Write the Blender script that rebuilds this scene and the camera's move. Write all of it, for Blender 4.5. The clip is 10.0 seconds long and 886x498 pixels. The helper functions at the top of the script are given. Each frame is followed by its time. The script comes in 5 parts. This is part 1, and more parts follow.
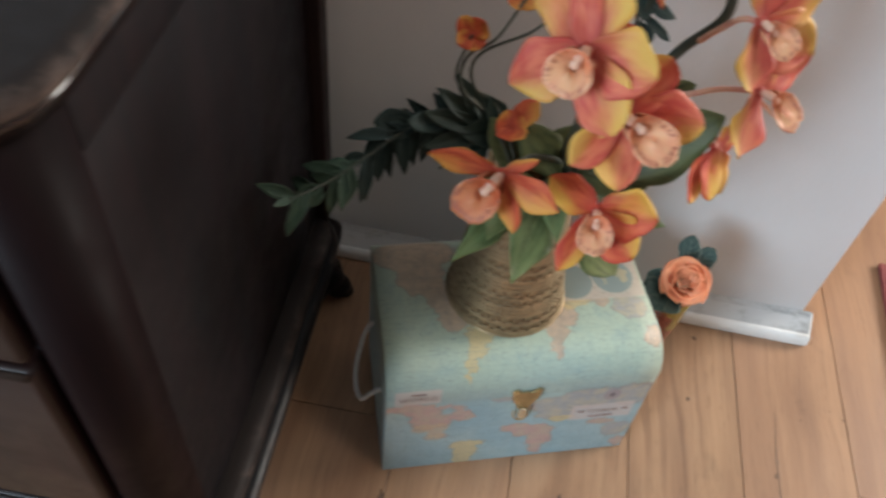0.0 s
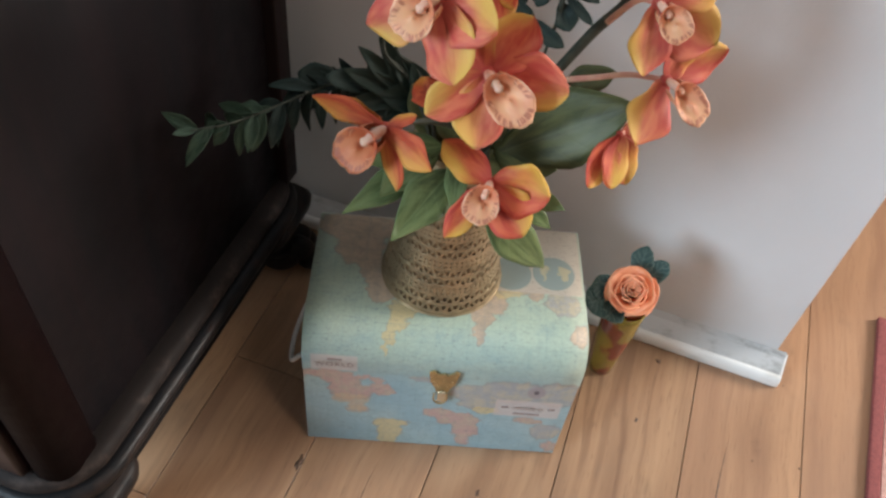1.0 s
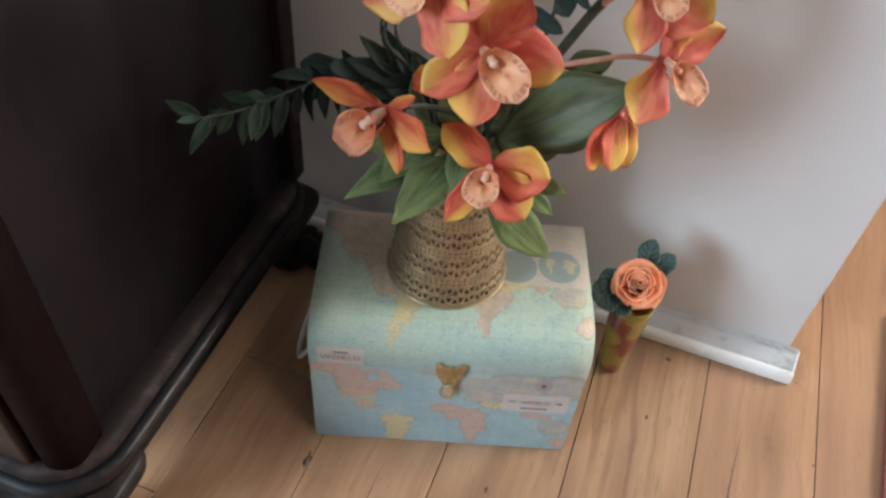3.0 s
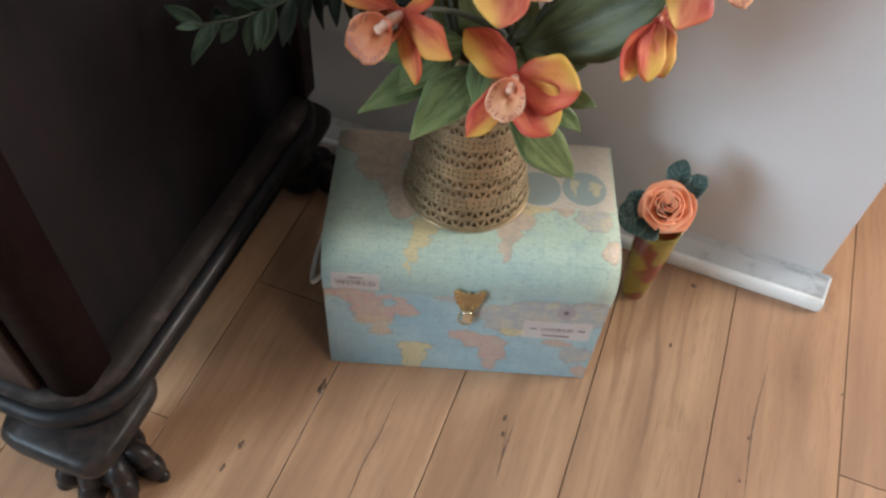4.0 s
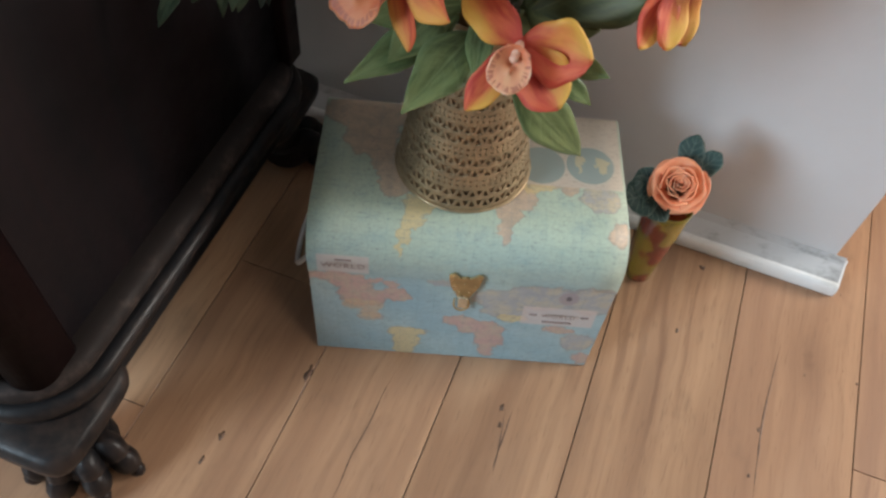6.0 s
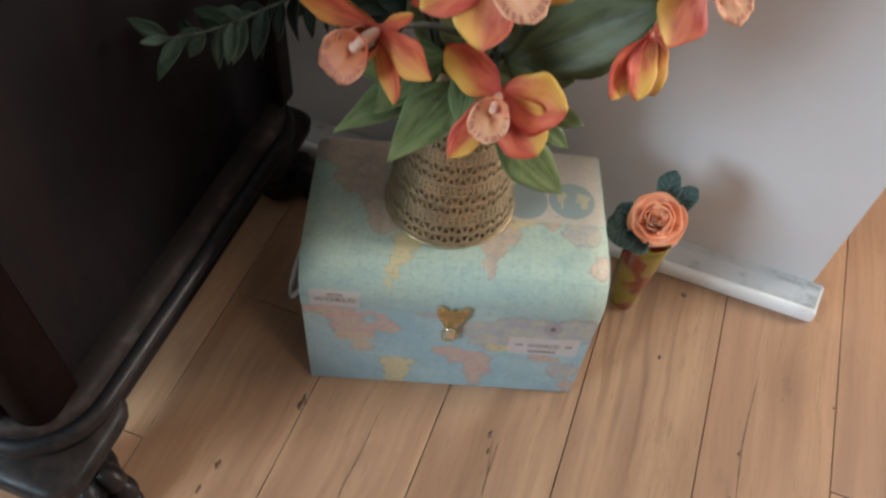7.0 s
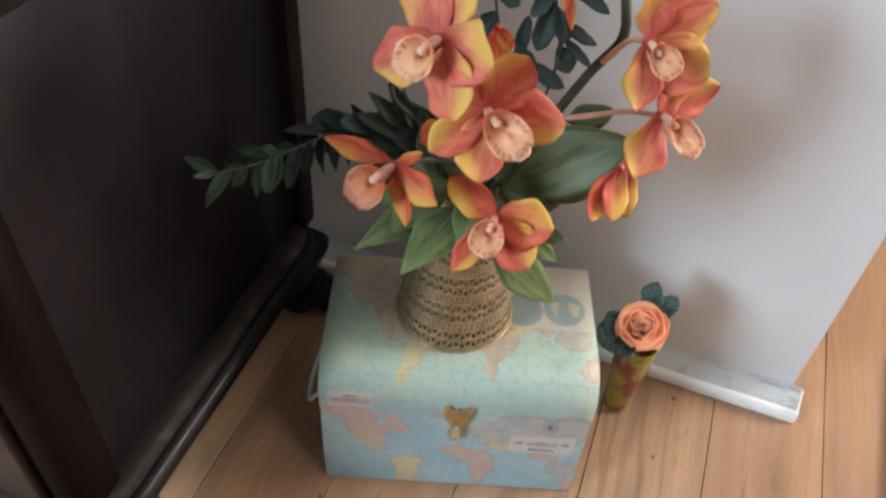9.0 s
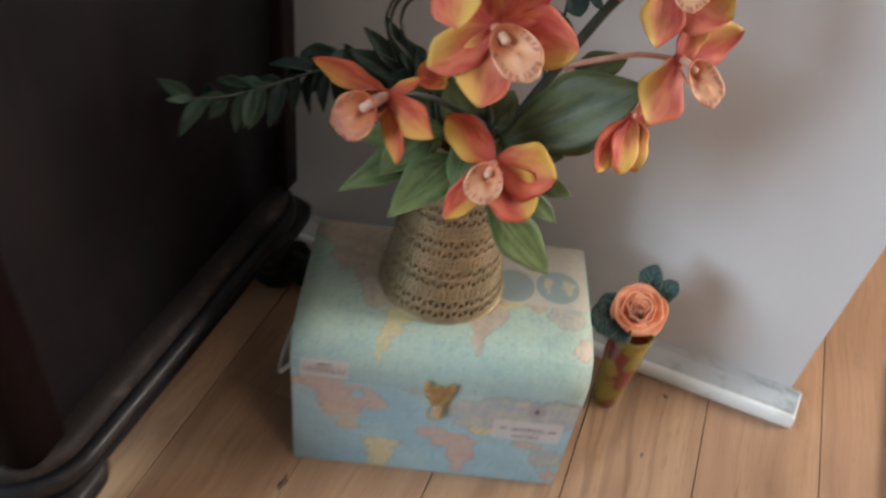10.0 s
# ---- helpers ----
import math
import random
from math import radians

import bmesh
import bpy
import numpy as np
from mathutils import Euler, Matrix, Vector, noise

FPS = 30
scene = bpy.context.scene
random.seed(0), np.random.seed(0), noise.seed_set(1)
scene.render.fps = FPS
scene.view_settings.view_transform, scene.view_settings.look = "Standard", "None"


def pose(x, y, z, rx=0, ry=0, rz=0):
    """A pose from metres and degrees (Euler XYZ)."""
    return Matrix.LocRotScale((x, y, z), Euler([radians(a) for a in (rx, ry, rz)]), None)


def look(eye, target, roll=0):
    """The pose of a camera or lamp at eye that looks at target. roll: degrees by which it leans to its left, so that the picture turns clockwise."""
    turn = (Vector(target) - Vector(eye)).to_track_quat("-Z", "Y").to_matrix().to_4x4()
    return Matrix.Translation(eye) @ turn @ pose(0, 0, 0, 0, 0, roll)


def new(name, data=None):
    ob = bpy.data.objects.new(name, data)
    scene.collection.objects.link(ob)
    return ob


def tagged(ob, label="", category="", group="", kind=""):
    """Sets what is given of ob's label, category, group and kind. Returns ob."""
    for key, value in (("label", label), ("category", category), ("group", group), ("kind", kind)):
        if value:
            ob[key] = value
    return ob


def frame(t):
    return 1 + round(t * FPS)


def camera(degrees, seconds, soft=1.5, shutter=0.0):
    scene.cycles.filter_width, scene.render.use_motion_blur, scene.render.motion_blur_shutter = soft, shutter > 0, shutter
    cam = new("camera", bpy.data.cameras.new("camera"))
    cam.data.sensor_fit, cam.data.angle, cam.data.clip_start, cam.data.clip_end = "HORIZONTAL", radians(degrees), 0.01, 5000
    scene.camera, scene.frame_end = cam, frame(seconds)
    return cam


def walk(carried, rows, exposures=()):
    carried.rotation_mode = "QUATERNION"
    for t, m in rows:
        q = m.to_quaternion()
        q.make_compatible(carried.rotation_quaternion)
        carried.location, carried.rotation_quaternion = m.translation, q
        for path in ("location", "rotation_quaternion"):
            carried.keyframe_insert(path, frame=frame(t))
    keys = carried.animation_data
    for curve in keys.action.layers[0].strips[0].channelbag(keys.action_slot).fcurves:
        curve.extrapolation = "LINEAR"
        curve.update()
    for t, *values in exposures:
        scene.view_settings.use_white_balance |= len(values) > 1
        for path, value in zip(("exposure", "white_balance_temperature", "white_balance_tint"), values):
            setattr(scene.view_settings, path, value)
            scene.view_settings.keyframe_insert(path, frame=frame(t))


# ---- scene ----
cam = camera(57.6, 10.0, 2.6, 0.5)
PATH = [
    (0, (0.08, -0.411, 0.921), (-0.05, 0.871, -0.608), 7.4),
    (0.2, (0.123, -0.405, 0.924), (-0.013, 0.871, -0.609), 8.0),
    (0.5, (0.194, -0.406, 0.902), (-0.039, 0.887, -0.607), 10.0),
    (0.7, (0.235, -0.404, 0.902), (-0.064, 0.868, -0.613), 9.5),
    (1, (0.253, -0.409, 0.901), (-0.107, 0.863, -0.599), 7.7),
    (1.5, (0.27, -0.414, 0.897), (-0.1, 0.862, -0.598), 7.8),
    (2, (0.282, -0.42, 0.89), (-0.09, 0.862, -0.6), 7.2),
    (2.5, (0.279, -0.423, 0.885), (-0.093, 0.864, -0.6), 6.8),
    (3, (0.276, -0.427, 0.883), (-0.142, 0.867, -0.584), 5.6),
    (3.2, (0.276, -0.429, 0.875), (-0.11, 0.774, -0.676), 6.1),
    (4.3, (0.254, -0.395, 0.827), (-0.135, 0.758, -0.76), 4.9),
    (4.5, (0.248, -0.385, 0.81), (-0.127, 0.76, -0.786), 5.3),
    (5, (0.246, -0.367, 0.8), (-0.11, 0.743, -0.824), 5.6),
    (5.2, (0.25, -0.367, 0.802), (-0.111, 0.737, -0.826), 5.8),
    (6.3, (0.247, -0.365, 0.81), (-0.097, 0.742, -0.819), 6.6),
    (6.5, (0.248, -0.368, 0.813), (-0.095, 0.748, -0.811), 6.4),
    (7, (0.254, -0.368, 0.843), (-0.097, 0.776, -0.76), 6.3),
    (7.5, (0.256, -0.356, 0.88), (-0.12, 0.848, -0.672), 5.7),
    (8, (0.26, -0.365, 0.894), (-0.135, 0.903, -0.601), 5.6),
    (8.5, (0.271, -0.385, 0.888), (-0.14, 0.923, -0.568), 5.5),
    (8.8, (0.277, -0.407, 0.903), (-0.182, 0.916, -0.526), 4.5),
    (9, (0.276, -0.432, 0.909), (-0.182, 0.907, -0.505), 4.5),
    (9.2, (0.283, -0.465, 0.915), (-0.192, 0.864, -0.501), 4.4),
    (9.5, (0.274, -0.505, 0.893), (-0.179, 0.831, -0.525), 5.7),
    (9.7, (0.285, -0.507, 0.875), (-0.165, 0.856, -0.518), 7.3),
    (10, (0.277, -0.435, 0.824), (-0.161, 0.959, -0.542), 8.6),
]
# the phone camera opens and closes a little on the way
EXPOSURES = [(0, 0.16), (0.5, 0.29), (1, 0.26), (1.5, 0.12), (2, 0.16), (2.5, 0.13), (3, 0.26), (4.5, 0.13), (6.5, 0.06), (7, 0.06), (7.5, 0.13), (8, 0.17), (8.5, 0.21), (9, 0.36), (9.5, 0.32), (10, 0.07)]
walk(cam, [(t, look(eye, target, roll)) for t, eye, target, roll in PATH], EXPOSURES)

# ---- light ----
world = bpy.data.worlds.new("world")
scene.world = world
world.use_nodes = True
wn, wl = world.node_tree.nodes, world.node_tree.links
sky = wn.new("ShaderNodeTexSky")
sky.sky_type, sky.sun_disc = "NISHITA", False
sky.sun_elevation, sky.sun_rotation = radians(38), radians(200)
wl.new(sky.outputs["Color"], wn["Background"].inputs["Color"])
wn["Background"].inputs["Strength"].default_value = 0.1


def area_lamp(name, m, sx, sy, power, colour):
    data = bpy.data.lights.new(name, "AREA")
    data.shape, data.size, data.size_y, data.energy, data.color = "RECTANGLE", sx, sy, power, colour
    ob = new(name, data)
    ob.matrix_world = m
    return ob


# daylight in the two window openings, and an added overhead fill for the wall
area_lamp("window_light_corner", look((-1.55, -2.42, 1.50), (0.15, 0.15, 0.3)), 1.05, 1.05, 92, (0.66, 0.85, 1.0))
area_lamp("window_light_east", look((2.52, 1.30, 1.15), (0.3, 0.1, 0.0)), 0.9, 0.9, 84, (1.0, 0.955, 0.89))
area_lamp("fill_light_overhead", look((1.30, -0.55, 2.36), (1.30, -0.55, 0)), 0.5, 0.5, 10, (1.0, 0.93, 0.84))

# ---- materials ----


class Nodes:
    """A small helper round one material's node tree."""

    def __init__(self, name, rough=0.5, metal=0.0, spec=0.5):
        self.mat = bpy.data.materials.new(name)
        self.mat.use_nodes = True
        self.n, self.l = self.mat.node_tree.nodes, self.mat.node_tree.links
        self.b = self.n["Principled BSDF"]
        self.b.inputs["Roughness"].default_value = rough
        self.b.inputs["Metallic"].default_value = metal
        self.b.inputs["Specular IOR Level"].default_value = spec

    def put(self, value, socket):
        if hasattr(value, "is_output"):
            self.l.new(value, socket)
        elif isinstance(value, tuple) and len(value) == 3 and socket.type == "RGBA":
            socket.default_value = (*value, 1)
        else:
            socket.default_value = value

    def coord(self, kind="Object", scale=(1, 1, 1), offset=(0, 0, 0)):
        c, m = self.n.new("ShaderNodeTexCoord"), self.n.new("ShaderNodeMapping")
        m.inputs["Scale"].default_value, m.inputs["Location"].default_value = scale, offset
        self.l.new(c.outputs[kind], m.inputs["Vector"])
        return m.outputs[0]

    def rand(self):
        return self.n.new("ShaderNodeObjectInfo").outputs["Random"]

    def noise(self, vec, scale, detail=4, rough=0.55, w=None, distort=0.0):
        t = self.n.new("ShaderNodeTexNoise")
        if w is not None:
            t.noise_dimensions = "4D"
            self.put(w, t.inputs["W"])
        self.put(vec, t.inputs["Vector"])
        for k, v in (("Scale", scale), ("Detail", detail), ("Roughness", rough), ("Distortion", distort)):
            t.inputs[k].default_value = v
        return t.outputs

    def math(self, op, a, b=0.0, c=0.0):
        m = self.n.new("ShaderNodeMath")
        m.operation = op
        for i, v in enumerate((a, b, c)):
            self.put(v, m.inputs[i])
        return m.outputs[0]

    def vmath(self, op, a, b=(0, 0, 0)):
        m = self.n.new("ShaderNodeVectorMath")
        m.operation = op
        self.put(a, m.inputs[0])
        if op == "SCALE":
            self.put(b, m.inputs["Scale"])
        else:
            self.put(b, m.inputs[1])
        return m.outputs["Value"] if op in ("LENGTH", "DOT_PRODUCT") else m.outputs["Vector"]

    def smooth(self, v, lo, hi, to0=0.0, to1=1.0):
        m = self.n.new("ShaderNodeMapRange")
        m.interpolation_type = "SMOOTHSTEP"
        for k, x in (("Value", v), ("From Min", lo), ("From Max", hi), ("To Min", to0), ("To Max", to1)):
            self.put(x, m.inputs[k])
        return m.outputs[0]

    def mix(self, f, a, b, blend="MIX"):
        m = self.n.new("ShaderNodeMix")
        m.data_type, m.blend_type = "RGBA", blend
        self.put(f, m.inputs[0])
        self.put(a, m.inputs[6])
        self.put(b, m.inputs[7])
        return m.outputs[2]

    def colour(self, c):
        self.put(c, self.b.inputs["Base Color"])

    def rough(self, c):
        self.put(c, self.b.inputs["Roughness"])

    def bump(self, h, dist=0.001, strength=1.0):
        m = self.n.new("ShaderNodeBump")
        m.inputs["Distance"].default_value, m.inputs["Strength"].default_value = dist, strength
        self.l.new(h, m.inputs["Height"])
        self.l.new(m.outputs[0], self.b.inputs["Normal"])


def mat_wall():
    s = Nodes("wall_paint", 0.62)
    p = s.coord()
    big, fine = s.noise(p, 3.0, 5)["Fac"], s.noise(p, 160, 3)["Fac"]
    c = s.mix(s.smooth(big, 0.35, 0.7), (0.65, 0.655, 0.665), (0.73, 0.735, 0.75))
    scuff = s.noise(s.coord(scale=(2, 2, 9)), 6, 6, 0.7)["Fac"]
    c = s.mix(s.smooth(scuff, 0.66, 0.8, 0, 0.25), c, (0.42, 0.40, 0.38))
    s.colour(c)
    s.bump(s.math("ADD", fine, s.math("MULTIPLY", big, 2.0)), 0.0006, 0.5)
    return s.mat


def mat_trim(name, base, dirt):
    s = Nodes(name, 0.4)
    p = s.coord()
    d = s.noise(s.coord(scale=(1, 1, 3)), 22, 6, 0.7)["Fac"]
    s.colour(s.mix(s.smooth(d, 0.5, 0.72, 0, 0.75), base, dirt))
    s.rough(s.smooth(d, 0.3, 0.7, 0.35, 0.6))
    s.bump(s.noise(p, 240, 3)["Fac"], 0.0004, 0.4)
    return s.mat


def mat_plank():
    """Printed oak laminate: soft lengthwise figure, fine pores, smoky patches and a few knots; every board differs."""
    s = Nodes("laminate_oak", 0.36)
    r = s.rand()
    shift = s.math("MULTIPLY", r, 37.0)
    p = s.coord("Object")
    # the figure wanders sideways along the board
    sway = s.vmath("SCALE", s.vmath("SUBTRACT", s.noise(s.vmath("MULTIPLY", p, (0.6, 1, 1)), 5.0, 2, 0.5, s.math("ADD", shift, 1.0))["Color"], (0.5, 0.5, 0.5)), 0.045)
    q = s.vmath("ADD", p, s.vmath("MULTIPLY", sway, (1, 0, 0)))
    g1 = s.noise(s.vmath("MULTIPLY", q, (1.0, 0.07, 1.0)), 22, 4, 0.55, shift, 0.3)["Fac"]
    g2 = s.noise(s.vmath("MULTIPLY", q, (1, 0.035, 1)), 120, 4, 0.6, shift, 0.3)["Fac"]
    blot = s.noise(s.vmath("MULTIPLY", p, (1, 0.4, 1)), 8, 4, 0.55, shift)["Fac"]
    c = s.mix(s.smooth(g1, 0.25, 0.75), (0.475, 0.285, 0.165), (0.290, 0.158, 0.090))
    c = s.mix(s.smooth(g2, 0.42, 0.70, 0, 0.46), c, (0.235, 0.130, 0.076))
    # darker heart figure in part of a board
    flame = s.noise(s.vmath("MULTIPLY", q, (1, 0.06, 1)), 70, 4, 0.6, s.math("ADD", shift, 3.0), 0.5)["Fac"]
    band = s.smooth(s.noise(s.vmath("MULTIPLY", p, (1, 0.25, 1)), 9, 2, 0.5, s.math("ADD", shift, 15.0))["Fac"], 0.46, 0.68)
    c = s.mix(s.math("MULTIPLY", s.smooth(flame, 0.40, 0.72), s.math("MULTIPLY", band, 0.38)), c, (0.205, 0.112, 0.066))
    # smoky grey-brown patches
    c = s.mix(s.smooth(blot, 0.54, 0.76, 0, 0.55), c, (0.245, 0.150, 0.095))
    smoke = s.noise(s.vmath("MULTIPLY", p, (1, 0.55, 1)), 15, 4, 0.6, s.math("ADD", shift, 21.0))["Fac"]
    c = s.mix(s.smooth(smoke, 0.57, 0.74, 0, 0.55), c, (0.17, 0.105, 0.068))
    pale = s.noise(s.vmath("MULTIPLY", p, (1, 0.3, 1)), 12, 3, 0.5, s.math("ADD", shift, 30.0))["Fac"]
    c = s.mix(s.smooth(pale, 0.52, 0.75, 0, 0.4), c, (0.56, 0.365, 0.225))
    # short dark pores
    pore = s.noise(s.vmath("MULTIPLY", p, (1, 0.10, 1)), 420, 2, 0.5, shift)["Fac"]
    c = s.mix(s.smooth(pore, 0.57, 0.72, 0, 0.38), c, (0.17, 0.095, 0.055))
    # a long thin crack here and there
    crack = s.noise(s.vmath("MULTIPLY", q, (1, 0.05, 1)), 15, 2, 0.4, s.math("ADD", shift, 5.0), 0.3)["Fac"]
    line = s.math("ABSOLUTE", s.math("SUBTRACT", crack, 0.5))
    gate = s.smooth(s.noise(s.vmath("MULTIPLY", p, (1, 0.3, 1)), 7, 2, 0.5, s.math("ADD", shift, 9.0))["Fac"], 0.56, 0.66)
    c = s.mix(s.math("MULTIPLY", s.smooth(line, 0.016, 0.002), s.math("MULTIPLY", gate, 0.38)), c, (0.14, 0.065, 0.04))
    # knots
    v = s.n.new("ShaderNodeTexVoronoi")
    v.inputs["Scale"].default_value = 5.0
    far = s.n.new("ShaderNodeCombineXYZ")
    for k in range(3):
        s.put(s.math("MULTIPLY", r, 11.0 + 7 * k), far.inputs[k])
    w = s.vmath("ADD", p, s.vmath("SCALE", s.noise(p, 70, 2)["Color"], 0.012))
    s.put(s.vmath("ADD", s.vmath("MULTIPLY", w, (1, 0.6, 1)), far.outputs[0]), v.inputs["Vector"])
    c = s.mix(s.smooth(v.outputs["Distance"], 0.20, 0.05, 0, 0.35), c, (0.20, 0.11, 0.065))
    c = s.mix(s.smooth(v.outputs["Distance"], 0.06, 0.02, 0, 0.7), c, (0.11, 0.06, 0.038))
    # board to board tone
    c = s.mix(s.smooth(s.math("FRACT", s.math("MULTIPLY", r, 5.0)), 0.2, 0.9, 0, 0.28), c, (0.40, 0.205, 0.13))
    hsv = s.n.new("ShaderNodeHueSaturation")
    s.put(s.smooth(r, 0.0, 1.0, 0.90, 1.12), hsv.inputs["Value"])
    s.put(c, hsv.inputs["Color"])
    s.colour(hsv.outputs[0])
    s.rough(s.smooth(g1, 0.2, 0.8, 0.30, 0.44))
    s.bump(s.math("ADD", g2, pore), 0.0003, 0.5)
    return s.mat


def mat_mahogany(name, dark, red, rough=0.3, spec=0.5):
    s = Nodes(name, rough, 0.0, spec)
    p = s.coord("Object")
    g = s.noise(s.vmath("MULTIPLY", p, (1, 1, 0.08)), 40, 5, 0.6, distort=0.5)["Fac"]
    b = s.noise(p, 4, 3)["Fac"]
    c = s.mix(s.smooth(g, 0.3, 0.7), dark, red)
    s.colour(s.mix(s.smooth(b, 0.4, 0.7, 0, 0.5), c, dark))
    s.rough(s.smooth(s.noise(p, 14, 5, 0.65)["Fac"], 0.3, 0.7, rough - 0.06, rough + 0.14))
    s.bump(g, 0.0003, 0.4)
    return s.mat


def mat_worn_black(name="worn_black_lacquer", dark=(0.006, 0.006, 0.007), worn=(0.030, 0.021, 0.018), spec=0.16, rough=0.33):
    s = Nodes(name, 0.3, 0.0, spec)
    p = s.coord("Object")
    geo = s.n.new("ShaderNodeNewGeometry")
    wear = s.math("ADD", s.smooth(geo.outputs["Pointiness"], 0.5, 0.6, 0, 0.5), s.math("MULTIPLY", s.noise(p, 55, 6, 0.7)["Fac"], 0.75))
    c = s.mix(s.smooth(wear, 0.5, 0.85), dark, worn)
    s.colour(c)
    s.rough(s.smooth(s.noise(p, 30, 5)["Fac"], 0.3, 0.7, rough, rough + 0.18))
    s.bump(s.noise(p, 70, 4)["Fac"], 0.0006, 0.5)
    return s.mat


def mat_brass(name, base, rough=0.34):
    s = Nodes(name, rough, 0.75)
    p = s.coord("Object")
    t = s.noise(p, 35, 5, 0.65)["Fac"]
    s.colour(s.mix(s.smooth(t, 0.35, 0.7), base, tuple(v * 0.62 for v in base)))
    s.rough(s.smooth(t, 0.3, 0.7, rough - 0.06, rough + 0.14))
    s.bump(s.noise(p, 300, 2)["Fac"], 0.0002, 0.4)
    return s.mat


def mat_plain(name, a, b, scale=30, rough=0.5, bump=0.0004, sub=0.0):
    s = Nodes(name, rough)
    p = s.coord("Object")
    t = s.noise(p, scale, 4)["Fac"]
    s.colour(s.mix(s.smooth(t, 0.3, 0.7), a, b))
    if sub:
        s.b.inputs["Subsurface Weight"].default_value = sub
        s.b.inputs["Subsurface Radius"].default_value = (0.004, 0.002, 0.001)
    s.bump(s.noise(p, scale * 6, 3)["Fac"], bump, 0.5)
    return s.mat


def mat_petal(name, red, coral, yellow, bias=0.0):
    """Printed silk: red heart running out to yellow at the tip and along one edge, with fine lengthwise veins."""
    s = Nodes(name, 0.62)
    uv = s.n.new("ShaderNodeUVMap").outputs[0]
    sep = s.n.new("ShaderNodeSeparateXYZ")
    s.put(uv, sep.inputs[0])
    along, across = sep.outputs[0], sep.outputs[1]
    r = s.rand()
    side = s.math("SUBTRACT", s.math("MULTIPLY", s.math("ROUND", r), 2.0), 1.0)
    w = s.math("MULTIPLY", r, 91.0)
    n = s.noise(uv, 2.2, 3, 0.5, w)["Fac"]
    f = s.math("ADD", s.math("MULTIPLY", along, 0.45), s.math("MULTIPLY", s.math("MULTIPLY", across, side), 0.40))
    f = s.math("ADD", f, s.math("MULTIPLY", s.math("SUBTRACT", n, 0.5), 0.55))
    f = s.math("ADD", f, s.math("MULTIPLY", s.math("SUBTRACT", s.math("FRACT", s.math("MULTIPLY", r, 7.0)), 0.5), 0.25))
    c = s.mix(s.smooth(s.noise(uv, 3.0, 2, 0.5, s.math("ADD", w, 3.0))["Fac"], 0.35, 0.65), red, coral)
    c = s.mix(s.smooth(f, 0.08 - bias, 0.68 - bias), c, yellow)
    c = s.mix(s.smooth(s.math("ADD", along, s.math("MULTIPLY", n, 0.5)), 0.80, 0.28, 0, 0.9), c, tuple(v * 0.8 for v in red))
    vein = s.noise(s.vmath("MULTIPLY", uv, (0.6, 9.0, 1.0)), 5, 3, 0.5, w)["Fac"]
    c = s.mix(s.smooth(vein, 0.5, 0.75, 0, 0.16), c, red)
    s.colour(c)
    s.b.inputs["Subsurface Weight"].default_value = 0.12
    s.b.inputs["Subsurface Radius"].default_value = (0.004, 0.002, 0.001)
    s.bump(vein, 0.0006, 0.6)
    return s.mat


def mat_lip(name, throat, middle, blush, rim):
    """Pale frilled lip: coral throat, beige-pink middle, pale rim and brown dashes just inside the rim."""
    s = Nodes(name, 0.6)
    uv = s.n.new("ShaderNodeUVMap").outputs[0]
    sep = s.n.new("ShaderNodeSeparateXYZ")
    s.put(uv, sep.inputs[0])
    along, across = sep.outputs[0], sep.outputs[1]
    w = s.math("MULTIPLY", s.rand(), 40.0)
    n = s.noise(uv, 4, 3, 0.5, w)["Fac"]
    far = s.math("MULTIPLY", s.math("SUBTRACT", along, 0.45), 1.82)
    edge = s.math("POWER", s.math("ADD", s.math("POWER", s.math("ABSOLUTE", across), 3.0), s.math("POWER", s.math("MAXIMUM", far, 0.0), 3.0)), 0.333)
    c = s.mix(s.smooth(s.math("ADD", along, s.math("MULTIPLY", n, 0.3)), 0.2, 0.65), throat, middle)
    c = s.mix(s.smooth(s.noise(uv, 2.5, 2, 0.5, w)["Fac"], 0.4, 0.65, 0, 0.6), c, blush)
    ang = s.math("ARCTAN2", across, far)
    fan = s.n.new("ShaderNodeCombineXYZ")
    s.put(s.math("MULTIPLY", ang, 7.0), fan.inputs[0])
    s.put(s.math("MULTIPLY", edge, 1.5), fan.inputs[1])
    dash = s.noise(fan.outputs[0], 1.0, 2, 0.5, w)["Fac"]
    band = s.math("MULTIPLY", s.smooth(edge, 0.60, 0.70), s.smooth(edge, 0.91, 0.84))
    c = s.mix(s.math("MULTIPLY", s.smooth(dash, 0.42, 0.56, 0, 0.8), band), c, (0.32, 0.10, 0.065))
    c = s.mix(s.smooth(edge, 0.88, 0.97), c, rim)
    s.colour(c)
    s.b.inputs["Subsurface Weight"].default_value = 0.12
    s.b.inputs["Subsurface Radius"].default_value = (0.004, 0.002, 0.001)
    s.bump(n, 0.0008, 0.5)
    return s.mat


